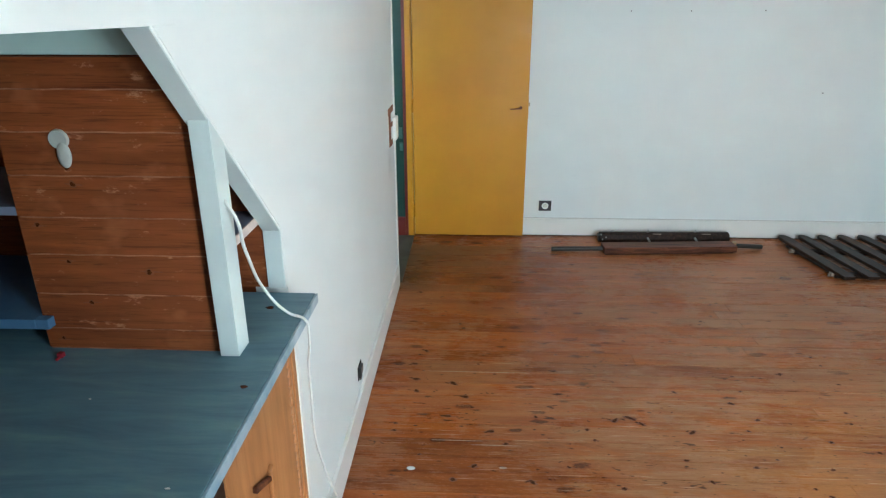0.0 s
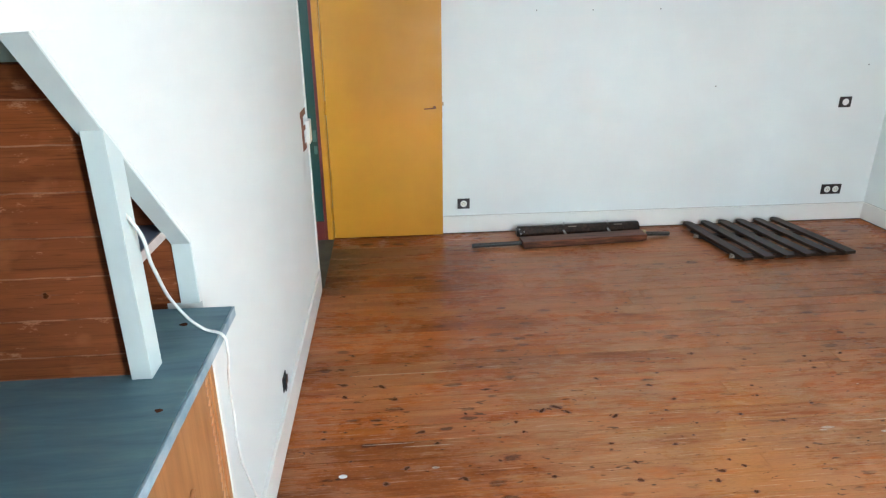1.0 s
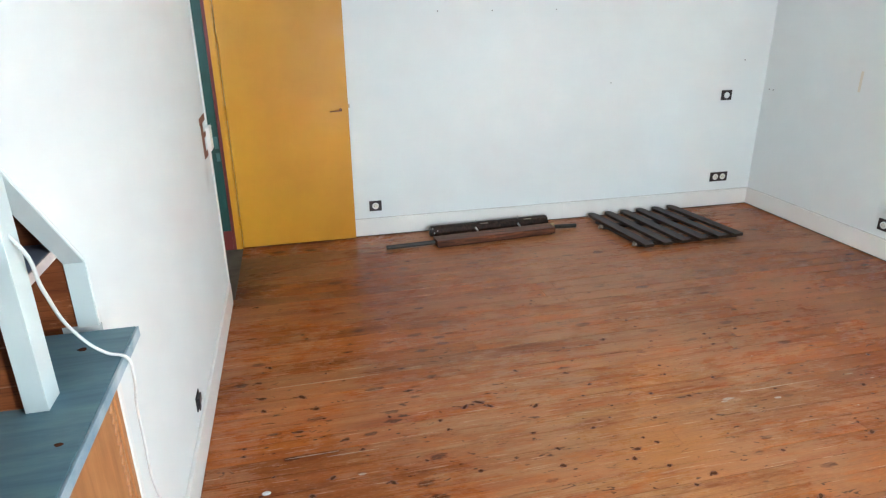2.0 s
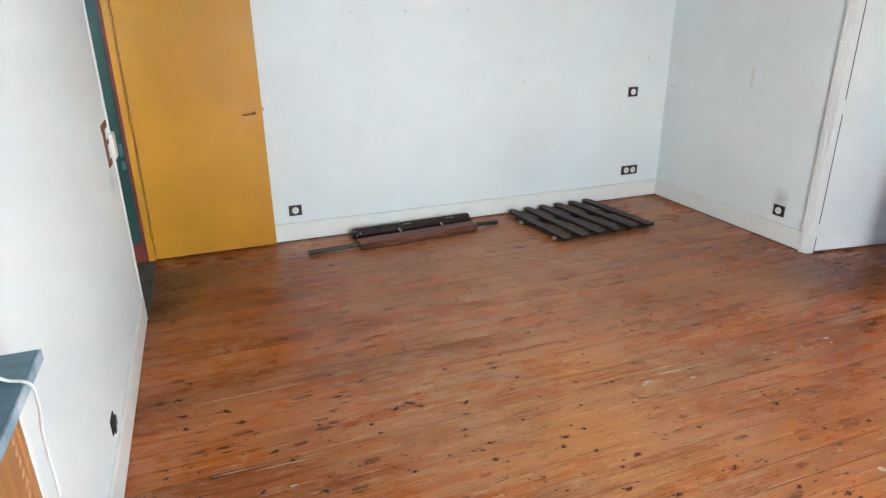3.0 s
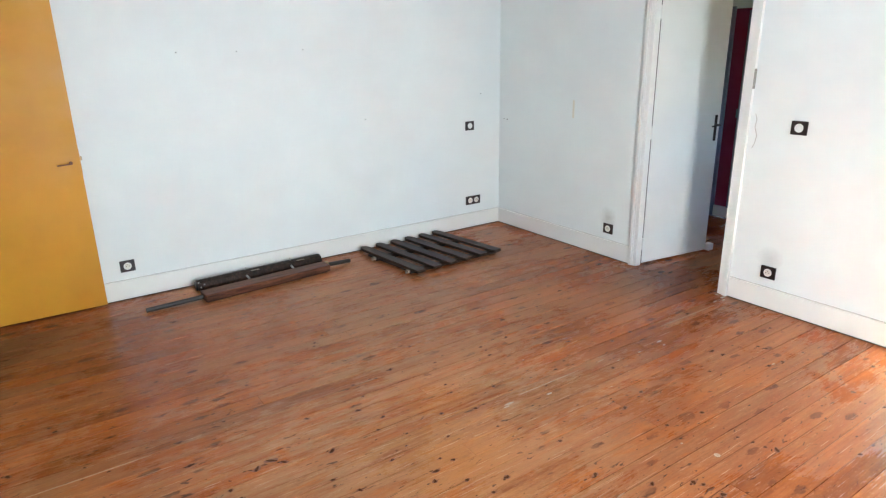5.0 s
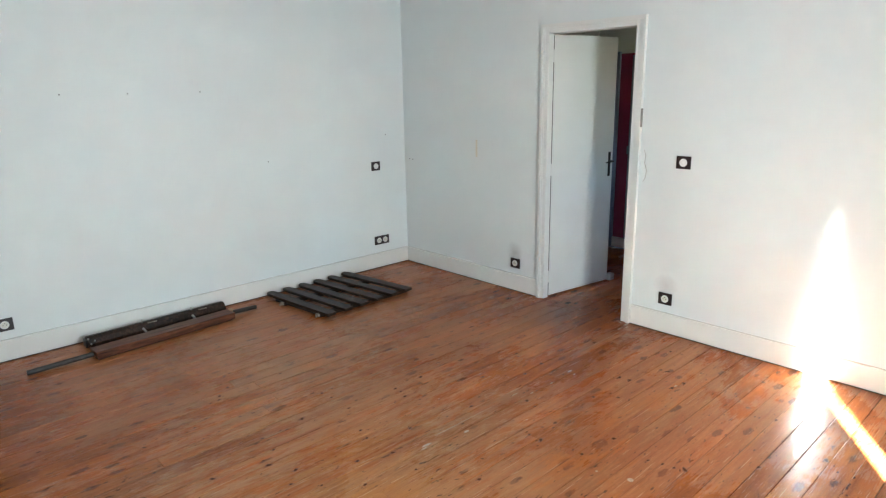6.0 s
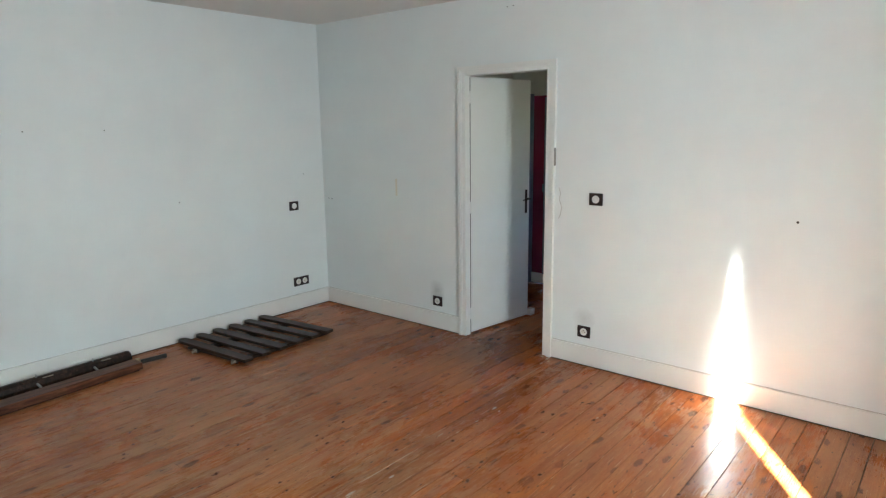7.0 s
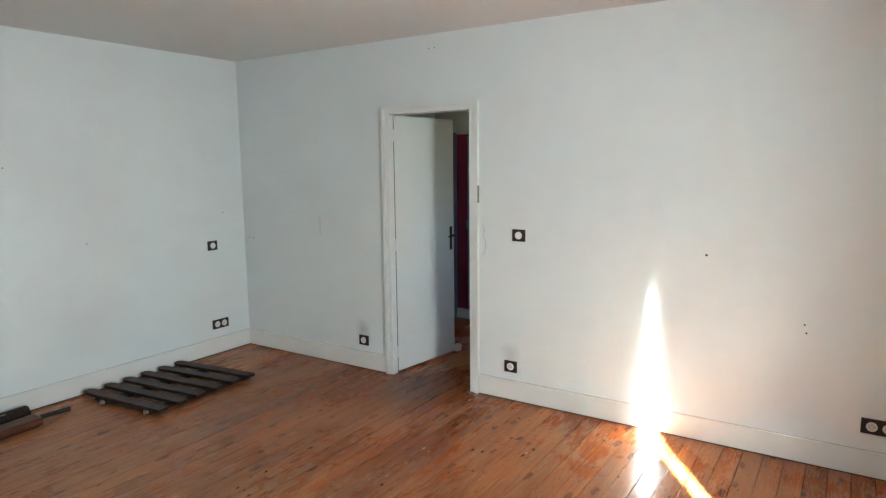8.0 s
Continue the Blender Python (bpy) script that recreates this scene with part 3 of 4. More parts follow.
# ---------------------------------------------------------------- east doorway: architrave, open white door, passage
def architrave():
    g = thing("door_frame", (XE, (DE[0] + DE[1]) / 2, 0), "white painted moulded door frame with worn edges", "door frame", kind="structure")
    y0, y1, top = DE
    for y, s, w in ((y0, -1, 0.072), (y1, 1, 0.067)):
        bm = boxes(((XE - 0.016, y, 0), (XE, y + s * w, top + 0.062)), width=0.004)
        add_box(bm, (XE - 0.026, y + s * (w - 0.024), 0), (XE - 0.0155, y + s * w, top + 0.062))
        add_box(bm, (XE - 0.021, y + s * (w - 0.036), 0), (XE - 0.0155, y + s * (w - 0.026), top + 0.05))
        part("architrave", bm, M_TRIM, g)
        part("jamb_lining", boxes(((XE - 0.002, y, 0), (XE + (0.105 if s < 0 else 0.044), y + s * 0.03, top)), width=0.003), M_TRIM, g)
    bm = boxes(((XE - 0.016, y0, top), (XE, y1, top + 0.062)), width=0.004)
    add_box(bm, (XE - 0.026, y0 - 0.048, top + 0.038), (XE - 0.0155, y1 + 0.043, top + 0.062))
    add_box(bm, (XE - 0.021, y0 - 0.036, top + 0.026), (XE - 0.0155, y1 + 0.031, top + 0.036))
    part("architrave", bm, M_TRIM, g)
    part("jamb_lining", boxes(((XE - 0.002, y0 - 0.03, top), (XE + 0.105, y1 + 0.03, top + 0.03)), width=0.003), M_TRIM, g)
    # dark filling that paints the shade into the hinge gap
    part("hinge_joint", boxes(((XE + 0.0445, y1 + 0.006, 0.012), (XE + 0.060, y1 + 0.028, top - 0.012))), M_JOINT, g, "dark strip for the shaded gap beside the hinges")
    return g


architrave()


def white_door():
    hinge = Vector((XE + 0.052, DE[1] + 0.003, 0.012))
    ang = math.degrees(math.atan2(-0.096, 0.701))
    g = thing("door_1", Matrix.Translation(hinge) @ pose(0, 0, 0, 0, 0, ang), "white painted flush door standing open into the passage", "door", kind="structure")
    W, H, T = 0.7075, 2.011, 0.036
    lpart("door_leaf", boxes(((0.006, 0, 0), (W, T, H)), width=0.003), M_TRIM, g)
    for z in (0.16, 1.02, 1.86):
        bm = bmesh.new()
        add_rod(bm, (-0.004, -0.006, z - 0.045), (-0.004, -0.006, z + 0.045), 0.008)
        add_box(bm, (-0.03, -0.002, z - 0.04), (0.03, 0.0005, z + 0.04))
        lpart("hinge", bm, M_TRIM, g, "white painted steel hinge")
    bm = boxes(((W - 0.056, -0.005, 0.91), (W - 0.030, 0, 1.11)), width=0.002)
    plate = lpart("handle_plate", bm, M_STEEL, g, "dark metal handle plate")
    bm = bmesh.new()
    add_rod(bm, (W - 0.044, -0.05, 1.035), (W - 0.044, -0.004, 1.035), 0.007)
    add_rod(bm, (W - 0.040, -0.047, 1.035), (W - 0.130, -0.047, 1.030), 0.0065, 0.005)
    lpart("lever", bm, M_STEEL, plate, "dark metal lever handle", True)
    return g


white_door()

structure("wall_passage_north", boxes(((XE + 0.1, -0.9, 0), (6.4, -0.8, 2.5))), M_TRIM, "white wall of the dim passage")
# unseen wall; its opening is added so sky light brightens the passage
structure("wall_passage_south", boxes(((XE + 0.1, -4.2, 0), (6.4, -4.1, 1.2)), ((XE + 0.1, -4.2, 2.0), (6.4, -4.1, 2.5)), ((XE + 0.1, -4.2, 1.2), (5.25, -4.1, 2.0)), ((5.5, -4.2, 1.2), (6.4, -4.1, 2.0))), M_MAGENTA, "unseen magenta passage wall with an opening added for light")
structure("wall_passage_east", boxes(((6.2, -4.2, 0), (6.3, -0.9, 1.95))), M_MAGENTA, "magenta painted passage wall")
structure("wall_passage_lintel", boxes(((6.2, -4.1, 1.95), (6.3, -0.9, 2.5))), M_TRIM, "white painted upper wall of the passage")
structure("ceiling_passage", boxes(((XE + 0.1, -4.2, 2.5), (6.4, -0.8, 2.6))), M_CEIL, "off-white passage ceiling")
baseboard("baseboard_passage", (6.184, -4.1, 0), (6.2, -1.14, 0.11), "white painted timber baseboard", "E")
tagged(part("passage_door_frame", boxes(((6.17, -1.165, 0), (6.2, -1.07, 1.97)), width=0.004), M_SLATE), "slate blue painted door frame upright", "door frame")
tagged(part("door_stop", boxes(((5.14, -1.815, 0), (5.205, -1.765, 0.055)), width=0.004), M_TRIM), "small white painted block behind the open door", "door stop")
bm = bmesh.new()
add_rod(bm, (6.185, -1.315, 0.11), (6.185, -1.315, 1.93), 0.014)
add_box(bm, (6.175, -1.34, 0.98), (6.198, -1.29, 1.06))
tagged(part("wall_conduit", bm, M_SLATE), "slate blue cable conduit with a switch on it", "conduit")


# ---------------------------------------------------------------- west doorway: yellow door, jamb, green room
def yellow_door():
    g = thing("door_2", (XW + 0.027, -0.018, 0.010), "yellow painted flush door folded back against the wall", "door", kind="structure")
    W, H, T = 0.843, 2.03, 0.036
    lpart("door_leaf", boxes(((0, -T, 0), (W, 0, H)), width=0.003), M_YELLOW, g)
    bm = bmesh.new()
    z = 0.988
    add_rod(bm, (W - 0.055, -T, z), (W - 0.055, -T - 0.045, z), 0.0055)
    add_rod(bm, (W - 0.050, -T - 0.042, z), (W - 0.135, -T - 0.050, z - 0.004), 0.0052, 0.0042)
    add_rod(bm, (W - 0.055, -T - 0.006, z), (W - 0.055, -T, z), 0.011)
    lpart("handle", bm, M_BRONZE, g, "thin brown bronze lever handle", True)
    bm = boxes(((W, -0.030, z - 0.08), (W + 0.002, -0.006, z + 0.08)), ((W + 0.002, -0.024, z + 0.01), (W + 0.012, -0.012, z + 0.035)))
    lpart("latch", bm, M_BRASS, g, "dull brass latch plate")
    for zz in (0.2, 1.0, 1.8):
        bm = bmesh.new()
        add_rod(bm, (-0.006, -T - 0.004, zz - 0.05), (-0.006, -T - 0.004, zz + 0.05), 0.007)
        lpart("hinge", bm, M_YELLOW, g)
    return g


yellow_door()
jf = thing("door_frame_west", (XW, -0.05, 0), "yellow and dark red painted door jamb", "door frame", kind="structure")
part("jamb", boxes(((XW - 0.025, -0.055, 0), (XW + 0.014, -0.004, 2.06)), ((XW + 0.0145, -0.042, 0), (XW + 0.0215, -0.006, 2.06)), width=0.002), M_YELLOW, jf)
part("jamb_lining", boxes(((-0.072, -0.060, 0), (XW - 0.025, -0.004, 2.06)), width=0.003), M_RED, jf)
part("jamb_casing", boxes(((-0.115, DW[0] - 0.002, 0), (XW + 0.006, DW[0] + 0.014, 2.06)), ((XW, DW[0] - 0.03, 0), (XW + 0.008, DW[0] - 0.002, 2.06)), width=0.003), M_TRIM, jf)
structure("wall_green_room", boxes(((-1.9, -0.045, 0.15), (-0.072, 0.1, 2.57))), M_GREEN, "dark green painted wall of the next room")
tagged(part("switch_plate", boxes(((-0.108, -0.052, 0.765), (-0.082, -0.0452, 0.85)), ((-0.104, -0.051, 0.675), (-0.080, -0.0452, 0.735)), width=0.002), plain("pale_green_plastic", (0.055, 0.15, 0.13), 0.4)), "pale green switch plates on the dark green wall", "switch")
structure("baseboard_green_room", boxes(((-1.9, -0.058, 0), (-0.072, 0.1, 0.15))), M_RED, "dark red painted baseboard of the next room")
# unseen wall; the opening is added to let some sky light in
structure("wall_green_room_west", boxes(((-2.0, -3.2, 0), (-1.9, 0.1, 0.9)), ((-2.0, -3.2, 1.25), (-1.9, 0.1, 2.57)), ((-2.0, -3.2, 0.9), (-1.9, -2.95, 1.25)), ((-2.0, -2.55, 0.9), (-1.9, 0.1, 1.25))), M_GREEN, "dark green painted wall of the next room")
structure("wall_green_room_south", boxes(((-2.0, -3.3, 0), (-1.05, -3.2, 2.57))), M_GREEN, "dark green painted wall of the next room")
structure("ceiling_green_room", boxes(((-2.0, -3.2, 2.57), (-0.11, 0.1, 2.69))), M_CEIL, "ceiling of the next room")
structure("threshold", boxes(((-0.14, DW[0] + 0.015, -0.01), (-0.004, -0.062, 0.004)), width=0.002), M_WORNSILL, "worn grey timber threshold in the doorway")


def door_keeper():
    g = thing("door_keeper", (XW, -1.15, 1.04), "old latch keeper in a rough brown mortise at the wall's end", "latch")
    bm = boxes(((XW - 0.01, -1.24, 1.12), (XW + 0.003, -1.03, 1.155)), ((XW - 0.01, -1.22, 0.94), (XW + 0.0035, -1.15, 1.13)), ((XW - 0.01, -1.16, 1.04), (XW + 0.0032, -1.07, 1.065)),
               ((XW - 0.01, -1.16, 0.935), (XW + 0.0028, -1.08, 0.965)))
    part("mortise", bm, M_RAW, g, "rough brown mortise in the plaster")
    part("keeper", boxes(((XW - 0.02, -1.06, 0.95), (XW + 0.022, -0.955, 1.08)), width=0.004), M_TRIM, g, "white painted keeper block")
    return g


door_keeper()


# ---------------------------------------------------------------- sockets and switches
def wall_plate(kind, count=1):
    """Dark square plates with round white inserts, facing -y, centred on the origin."""
    names = {"socket": ("wall_socket", "dark brown plate with a white round socket on the wall", "socket"),
             "switch": ("light_switch", "dark brown plate with a white round switch on the wall", "switch")}[kind]
    g = thing(names[0], (0, 0, 0), names[1], names[2], "wall plates")
    w, h = 0.096, 0.082
    tot = w + (count - 1) * 0.071
    bm = boxes(((-tot / 2, -0.010, -h / 2), (tot / 2, 0, h / 2)), width=0.003)
    lpart("plate", bm, M_PLATE, g)
    for i in range(count):
        x = (i - (count - 1) / 2) * 0.071
        bm = bmesh.new()
        add_rod(bm, (x, -0.0135, 0), (x, -0.009, 0), 0.025, 0.026, 28)
        ins = lpart("insert", bm, M_SOCKET, g, "white round insert")
        if kind == "socket":
            bm = bmesh.new()
            add_rod(bm, (x, -0.0145, 0), (x, -0.0132, 0), 0.0195, seg=24)
            lpart("recess", bm, M_IVORY, ins)
            bm = bmesh.new()
            for dx, dz, r in ((-0.0095, 0, 0.0027), (0.0095, 0, 0.0027), (0, 0.011, 0.0024)):
                add_rod(bm, (x + dx, -0.0152, dz), (x + dx, -0.0140, dz), r, seg=10)
            lpart("pin_hole", bm, M_HOLE, ins)
    return g


def place_plate(ob, p, face):
    ob.matrix_basis = pose(*p, 0, 0, {"N": 0, "E": -90, "W": 90}[face])
    return ob


sock = place_plate(wall_plate("socket"), (1.012, 0, 0.242), "N")
copy_thing(sock, pose(XE, -1.397, 0.237, 0, 0, -90))
copy_thing(sock, pose(XE, -2.73, 0.243, 0, 0, -90))
place_plate(wall_plate("socket", 2), (4.045, 0, 0.264), "N")
place_plate(wall_plate("socket", 2), (XE, -4.865, 0.278), "E")
switch = place_plate(wall_plate("switch"), (4.008, 0, 0.967), "N")
copy_thing(switch, pose(XE, -2.787, 1.171, 0, 0, -90))

g = thing("broken_socket", (XW, -2.42, 0.225), "broken wall socket with a black hole in the plaster", "socket", "wall plates")
bm = boxes(((XW, -2.455, 0.195), (XW + 0.004, -2.380, 0.258)), width=0.001)
part("hole", bm, M_HOLE, g)
bm = boxes(((XW + 0.004, -2.445, 0.215), (XW + 0.014, -2.395, 0.250)), ((XW + 0.004, -2.43, 0.185), (XW + 0.009, -2.40, 0.20)), width=0.002)
part("mechanism", bm, M_BLACK, g, "black socket mechanism")


# ---------------------------------------------------------------- niche, counter, cabinet
structure("wall_niche_back", boxes(((-1.05, YS, 0), (-0.95, -3.17, 2.0))), M_PANEL, "brown stained timber back wall of the niche")
structure("wall_niche_north", boxes(((-0.95, -3.27, 0), (-0.11, -3.17, 2.0)), ((-0.948, -3.288, 1.0085), (XN - 0.001, -3.2702, 1.64))), M_PANEL, "brown stained timber end wall of the niche")
structure("ceiling_niche", boxes(((-1.05, YS, 1.78), (XN, -3.17, 1.86))), M_BLUEWHITE, "pale blue painted top of the niche")

ct = thing("counter", (-0.4, -4.3, 1.0), "blue-green stained timber counter with worn edges", "counter")
part("counter_top", boxes(((-0.95, -5.0, 0.984), (0.058, -3.318, 1.008)), width=0.002), M_COUNTER, ct)
part("edge_strip", boxes(((0.0585, -5.0, 0.983), (0.064, -3.318, 1.0075)), width=0.0015), M_COUNTEREDGE, ct, "worn pale blue front edge")

pp = thing("plank_partition", (-0.25, -3.6, 1.008), "partition of brown stained tongue-and-groove boards", "partition")
zs = [1.0085, 1.055, 1.133, 1.219, 1.296, 1.379, 1.462, 1.539, 1.596]
for a, b in zip(zs, zs[1:]):
    bm = boxes(((-0.436, -3.612, a + 0.0004), (-0.063, -3.594, b - 0.0004)), width=0.0022)
    part("board", bm, M_PANEL, pp)
    bm = bmesh.new()
    bar = [(-0.430 + 0.0335 * k, a + 0.0016 * math.sin(k * 2.1 + a * 40) * 0.5) for k in range(12)]
    for (xa, za), (xb, zb) in zip(bar, bar[1:]):
        add_rod(bm, (xa, -3.6115, za), (xb, -3.6115, zb), 0.0015, seg=6)
    part("groove_filler", bm, M_SEAM, pp, "pale worn filler in the groove")
part("batten", boxes(((-0.43, -3.594, 1.0085), (-0.40, -3.57, 1.59))), M_PANEL, pp)
part("top_board", boxes(((-0.60, -3.606, 1.598), (-0.07, -3.590, 1.779)), width=0.002), M_TEALBOARD, pp, "pale blue board above the planks")

sh = tagged(part("niche_shelf", boxes(((-0.42, -3.575, 1.19), (-0.07, -3.272, 1.21)), width=0.002), M_SLATE), "slate grey painted shelf with a pale front edge", "shelf")
part("front_edge", boxes(((-0.0695, -3.575, 1.189), (-0.066, -3.292, 1.211))), M_SHELFEDGE, sh, "pale pinkish front edge")
tagged(part("niche_shelf", boxes(((-0.95, -3.61, 1.298), (-0.437, -3.595, 1.316)), ((-0.95, -3.595, 1.298), (-0.437, -3.272, 1.316)), width=0.001), M_SLATE), "slate grey painted shelf board in the niche", "shelf")
tagged(part("low_shelf", boxes(((-0.95, -3.635, 1.062), (-0.437, -3.272, 1.084)), ((-0.437, -3.635, 1.062), (-0.41, -3.613, 1.084)), width=0.002), M_BLUEBOARD), "dark blue painted low shelf board above the counter", "shelf")

g = thing("wall_hook", (-0.322, -3.612, 1.43), "white plastic adhesive hook on the boards", "hook")
bm = bmesh.new()
add_rod(bm, (-0.318, -3.618, 1.449), (-0.318, -3.612, 1.449), 0.017, 0.019, 24)
part("base", bm, M_HOOK, g)
bm = bmesh.new()
bmesh.ops.create_uvsphere(bm, u_segments=20, v_segments=12, radius=1, matrix=Matrix.Translation((-0.312, -3.616, 1.420)) @ Matrix.Diagonal((0.0135, 0.006, 0.025, 1)))
part("tongue", bm, M_HOOK, g, smooth=True)

g = thing("base_cabinet", (0.0, -3.7, 0), "honey pine base cabinet under the counter with carved edge", "cabinet")
part("door_panel", boxes(((0.004, -3.885, 0.06), (0.030, -3.475, 0.982)), width=0.003), M_PINE, g)
bm = bmesh.new()
for i in range(34):
    z = 0.10 + i * 0.026
    add_rod(bm, (0.028, -3.507, z), (0.028, -3.488, z + 0.020), 0.0065, 0.0045, 8)
part("rope_moulding", bm, M_PINE, g, "carved rope moulding", True)
part("stile", boxes(((0.004, -3.475, 0.0), (0.034, -3.452, 0.983)), width=0.002), M_PINE, g)
part("stile", boxes(((-0.02, -3.94, 0.0), (0.027, -3.886, 0.982)), width=0.002), M_DARKWOOD, g, "dark stained stile")
part("plinth", boxes(((-0.02, -3.885, 0.0), (0.015, -3.475, 0.06)), width=0.002), M_PINE, g)
part("cabinet_side", boxes(((-0.90, -3.885, 0.0), (0.003, -3.865, 0.983)), width=0.002), M_DARKWOOD, g)
bm = bmesh.new()
add_prism(bm, [(-3.712, 0.45), (-3.676, 0.45), (-3.684, 0.785), (-3.698, 0.776)], "x", 0.0305, 0.040)
bevel(bm, 0.002, 1)
pull = part("pull", bm, M_PINE, g)
bm = bmesh.new()
add_prism(bm, [(-3.785, 0.795), (-3.706, 0.758), (-3.706, 0.772), (-3.782, 0.808)], "x", 0.0305, 0.042)
bevel(bm, 0.002, 1)
part("pull_lip", bm, M_BROWNBEAM, pull, "worn dark grip")
tagged(part("cabinet_trim", boxes(((XW, -3.448, 0.0), (0.036, -3.425, 0.983)), width=0.003), M_TRIM), "white painted timber trim beside the cabinet", "trim")


def cable(name, pts, r, label):
    cu = bpy.data.curves.new(name, 'CURVE')
    cu.dimensions = '3D'
    cu.bevel_depth = r
    cu.bevel_resolution = 3
    cu.resolution_u = 8
    sp = cu.splines.new('BEZIER')
    sp.bezier_points.add(len(pts) - 1)
    for bp, p in zip(sp.bezier_points, pts):
        bp.co = p
        bp.handle_left_type = bp.handle_right_type = 'AUTO'
    cu.materials.append(M_CABLE)
    return tagged(new(name, cu), label, "cable")


cable("white_cable", [(-0.25, -3.50, 1.20), (-0.10, -3.56, 1.36), (-0.012, -3.61, 1.315), (-0.006, -3.578, 1.22), (-0.002, -3.49, 1.085), (0.03, -3.455, 1.02),
                      (0.070, -3.46, 1.004), (0.076, -3.465, 0.97), (0.062, -3.44, 0.88), (0.054, -3.415, 0.76), (0.052, -3.41, 0.665), (0.05, -3.36, 0.535), (0.05, -3.21, 0.26),
                      (0.07, -3.12, 0.06), (0.09, -3.15, 0.005), (0.11, -3.32, 0.005)], 0.0034,
      "white electric cable hanging over the counter's edge")

bm = boxes(((-0.392, -3.657, 1.009), (-0.381, -3.645, 1.019)), ((-0.389, -3.668, 1.009), (-0.384, -3.657, 1.014)), width=0.0015)
tagged(part("wall_plug", bm, M_REDPLASTIC), "small red plastic wall plug lying on the counter", "plug")


# ---------------------------------------------------------------- bed parts on the floor
def bar_along(bm, a, b, section):
    """A profile (across, up) swept straight from a to b on the floor."""
    a, b = Vector(a), Vector(b)
    d = (b - a).normalized()
    side = Vector((-d.y, d.x, 0))
    va = [bm.verts.new(a + side * u + Vector((0, 0, z))) for u, z in section]
    vb = [bm.verts.new(b + side * u + Vector((0, 0, z))) for u, z in section]
    bm.faces.new(va)
    bm.faces.new(vb[::-1])
    n = len(section)
    for i in range(n):
        bm.faces.new((va[i], vb[i], vb[(i + 1) % n], va[(i + 1) % n]))
    bmesh.ops.recalc_face_normals(bm, faces=bm.faces)


def slat_panel():
    g = thing("slatted_bed_base", (3.2, -0.46, 0), "dark stained slatted wooden panel lying on the floor", "bed base")
    n = 6
    for i in range(n):
        far = Vector((2.812 + 0.1495 * i, -0.062 + 0.006 * i, 0))
        near = Vector((2.893 + 0.1555 * i, -0.880 + 0.008 * i, 0))
        d = near - far
        L = d.length
        w = 0.040
        bm = bmesh.new()
        pts = [(-w * 0.35, 0.004), (-w * 0.8, 0.022), (-w, 0.055), (-w, L - 0.006), (-w + 0.006, L), (w - 0.006, L), (w, L - 0.006), (w, 0.055), (w * 0.8, 0.022), (w * 0.35, 0.004)]
        add_prism(bm, [(p[0], -p[1]) for p in pts], "z", 0.030, 0.052)
        bevel(bm, 0.003, 2)
        ob = new("slat", mesh_of("slat", bm, M_DARKWOOD))
        ob.matrix_basis = Matrix.Translation(far) @ pose(0, 0, 0, 0, 1.6 * math.sin(i * 1.9), math.degrees(math.atan2(d.x, -d.y)))
        local(ob, g)
        ob.matrix_parent_inverse = g.matrix_basis.inverted()
    bm = bmesh.new()
    bar_along(bm, (2.795, -0.22, 0), (2.870, -0.80, 0), [(-0.012, 0.012), (-0.012, 0.026), (0.012, 0.026), (0.012, 0.012)])
    part("strap", bm, M_STEEL, g, "dark metal strap")
    for y, x0, x1 in ((-0.33, 2.79, 3.64), (-0.76, 2.85, 3.70)):
        part("batten", boxes(((x0, y - 0.022, 0.0), (x1, y + 0.022, 0.029)), width=0.003), M_DARKWOOD, g)
        bm = boxes(((x0 - 0.022, y - 0.016, 0.010), (x0, y + 0.016, 0.032)), ((x0 - 0.032, y - 0.007, 0.004), (x0 - 0.022, y + 0.007, 0.022)), width=0.002)
        part("bracket", bm, M_RUSTGLINT, g, "pale rusty fixing bracket")
    return g


slat_panel()


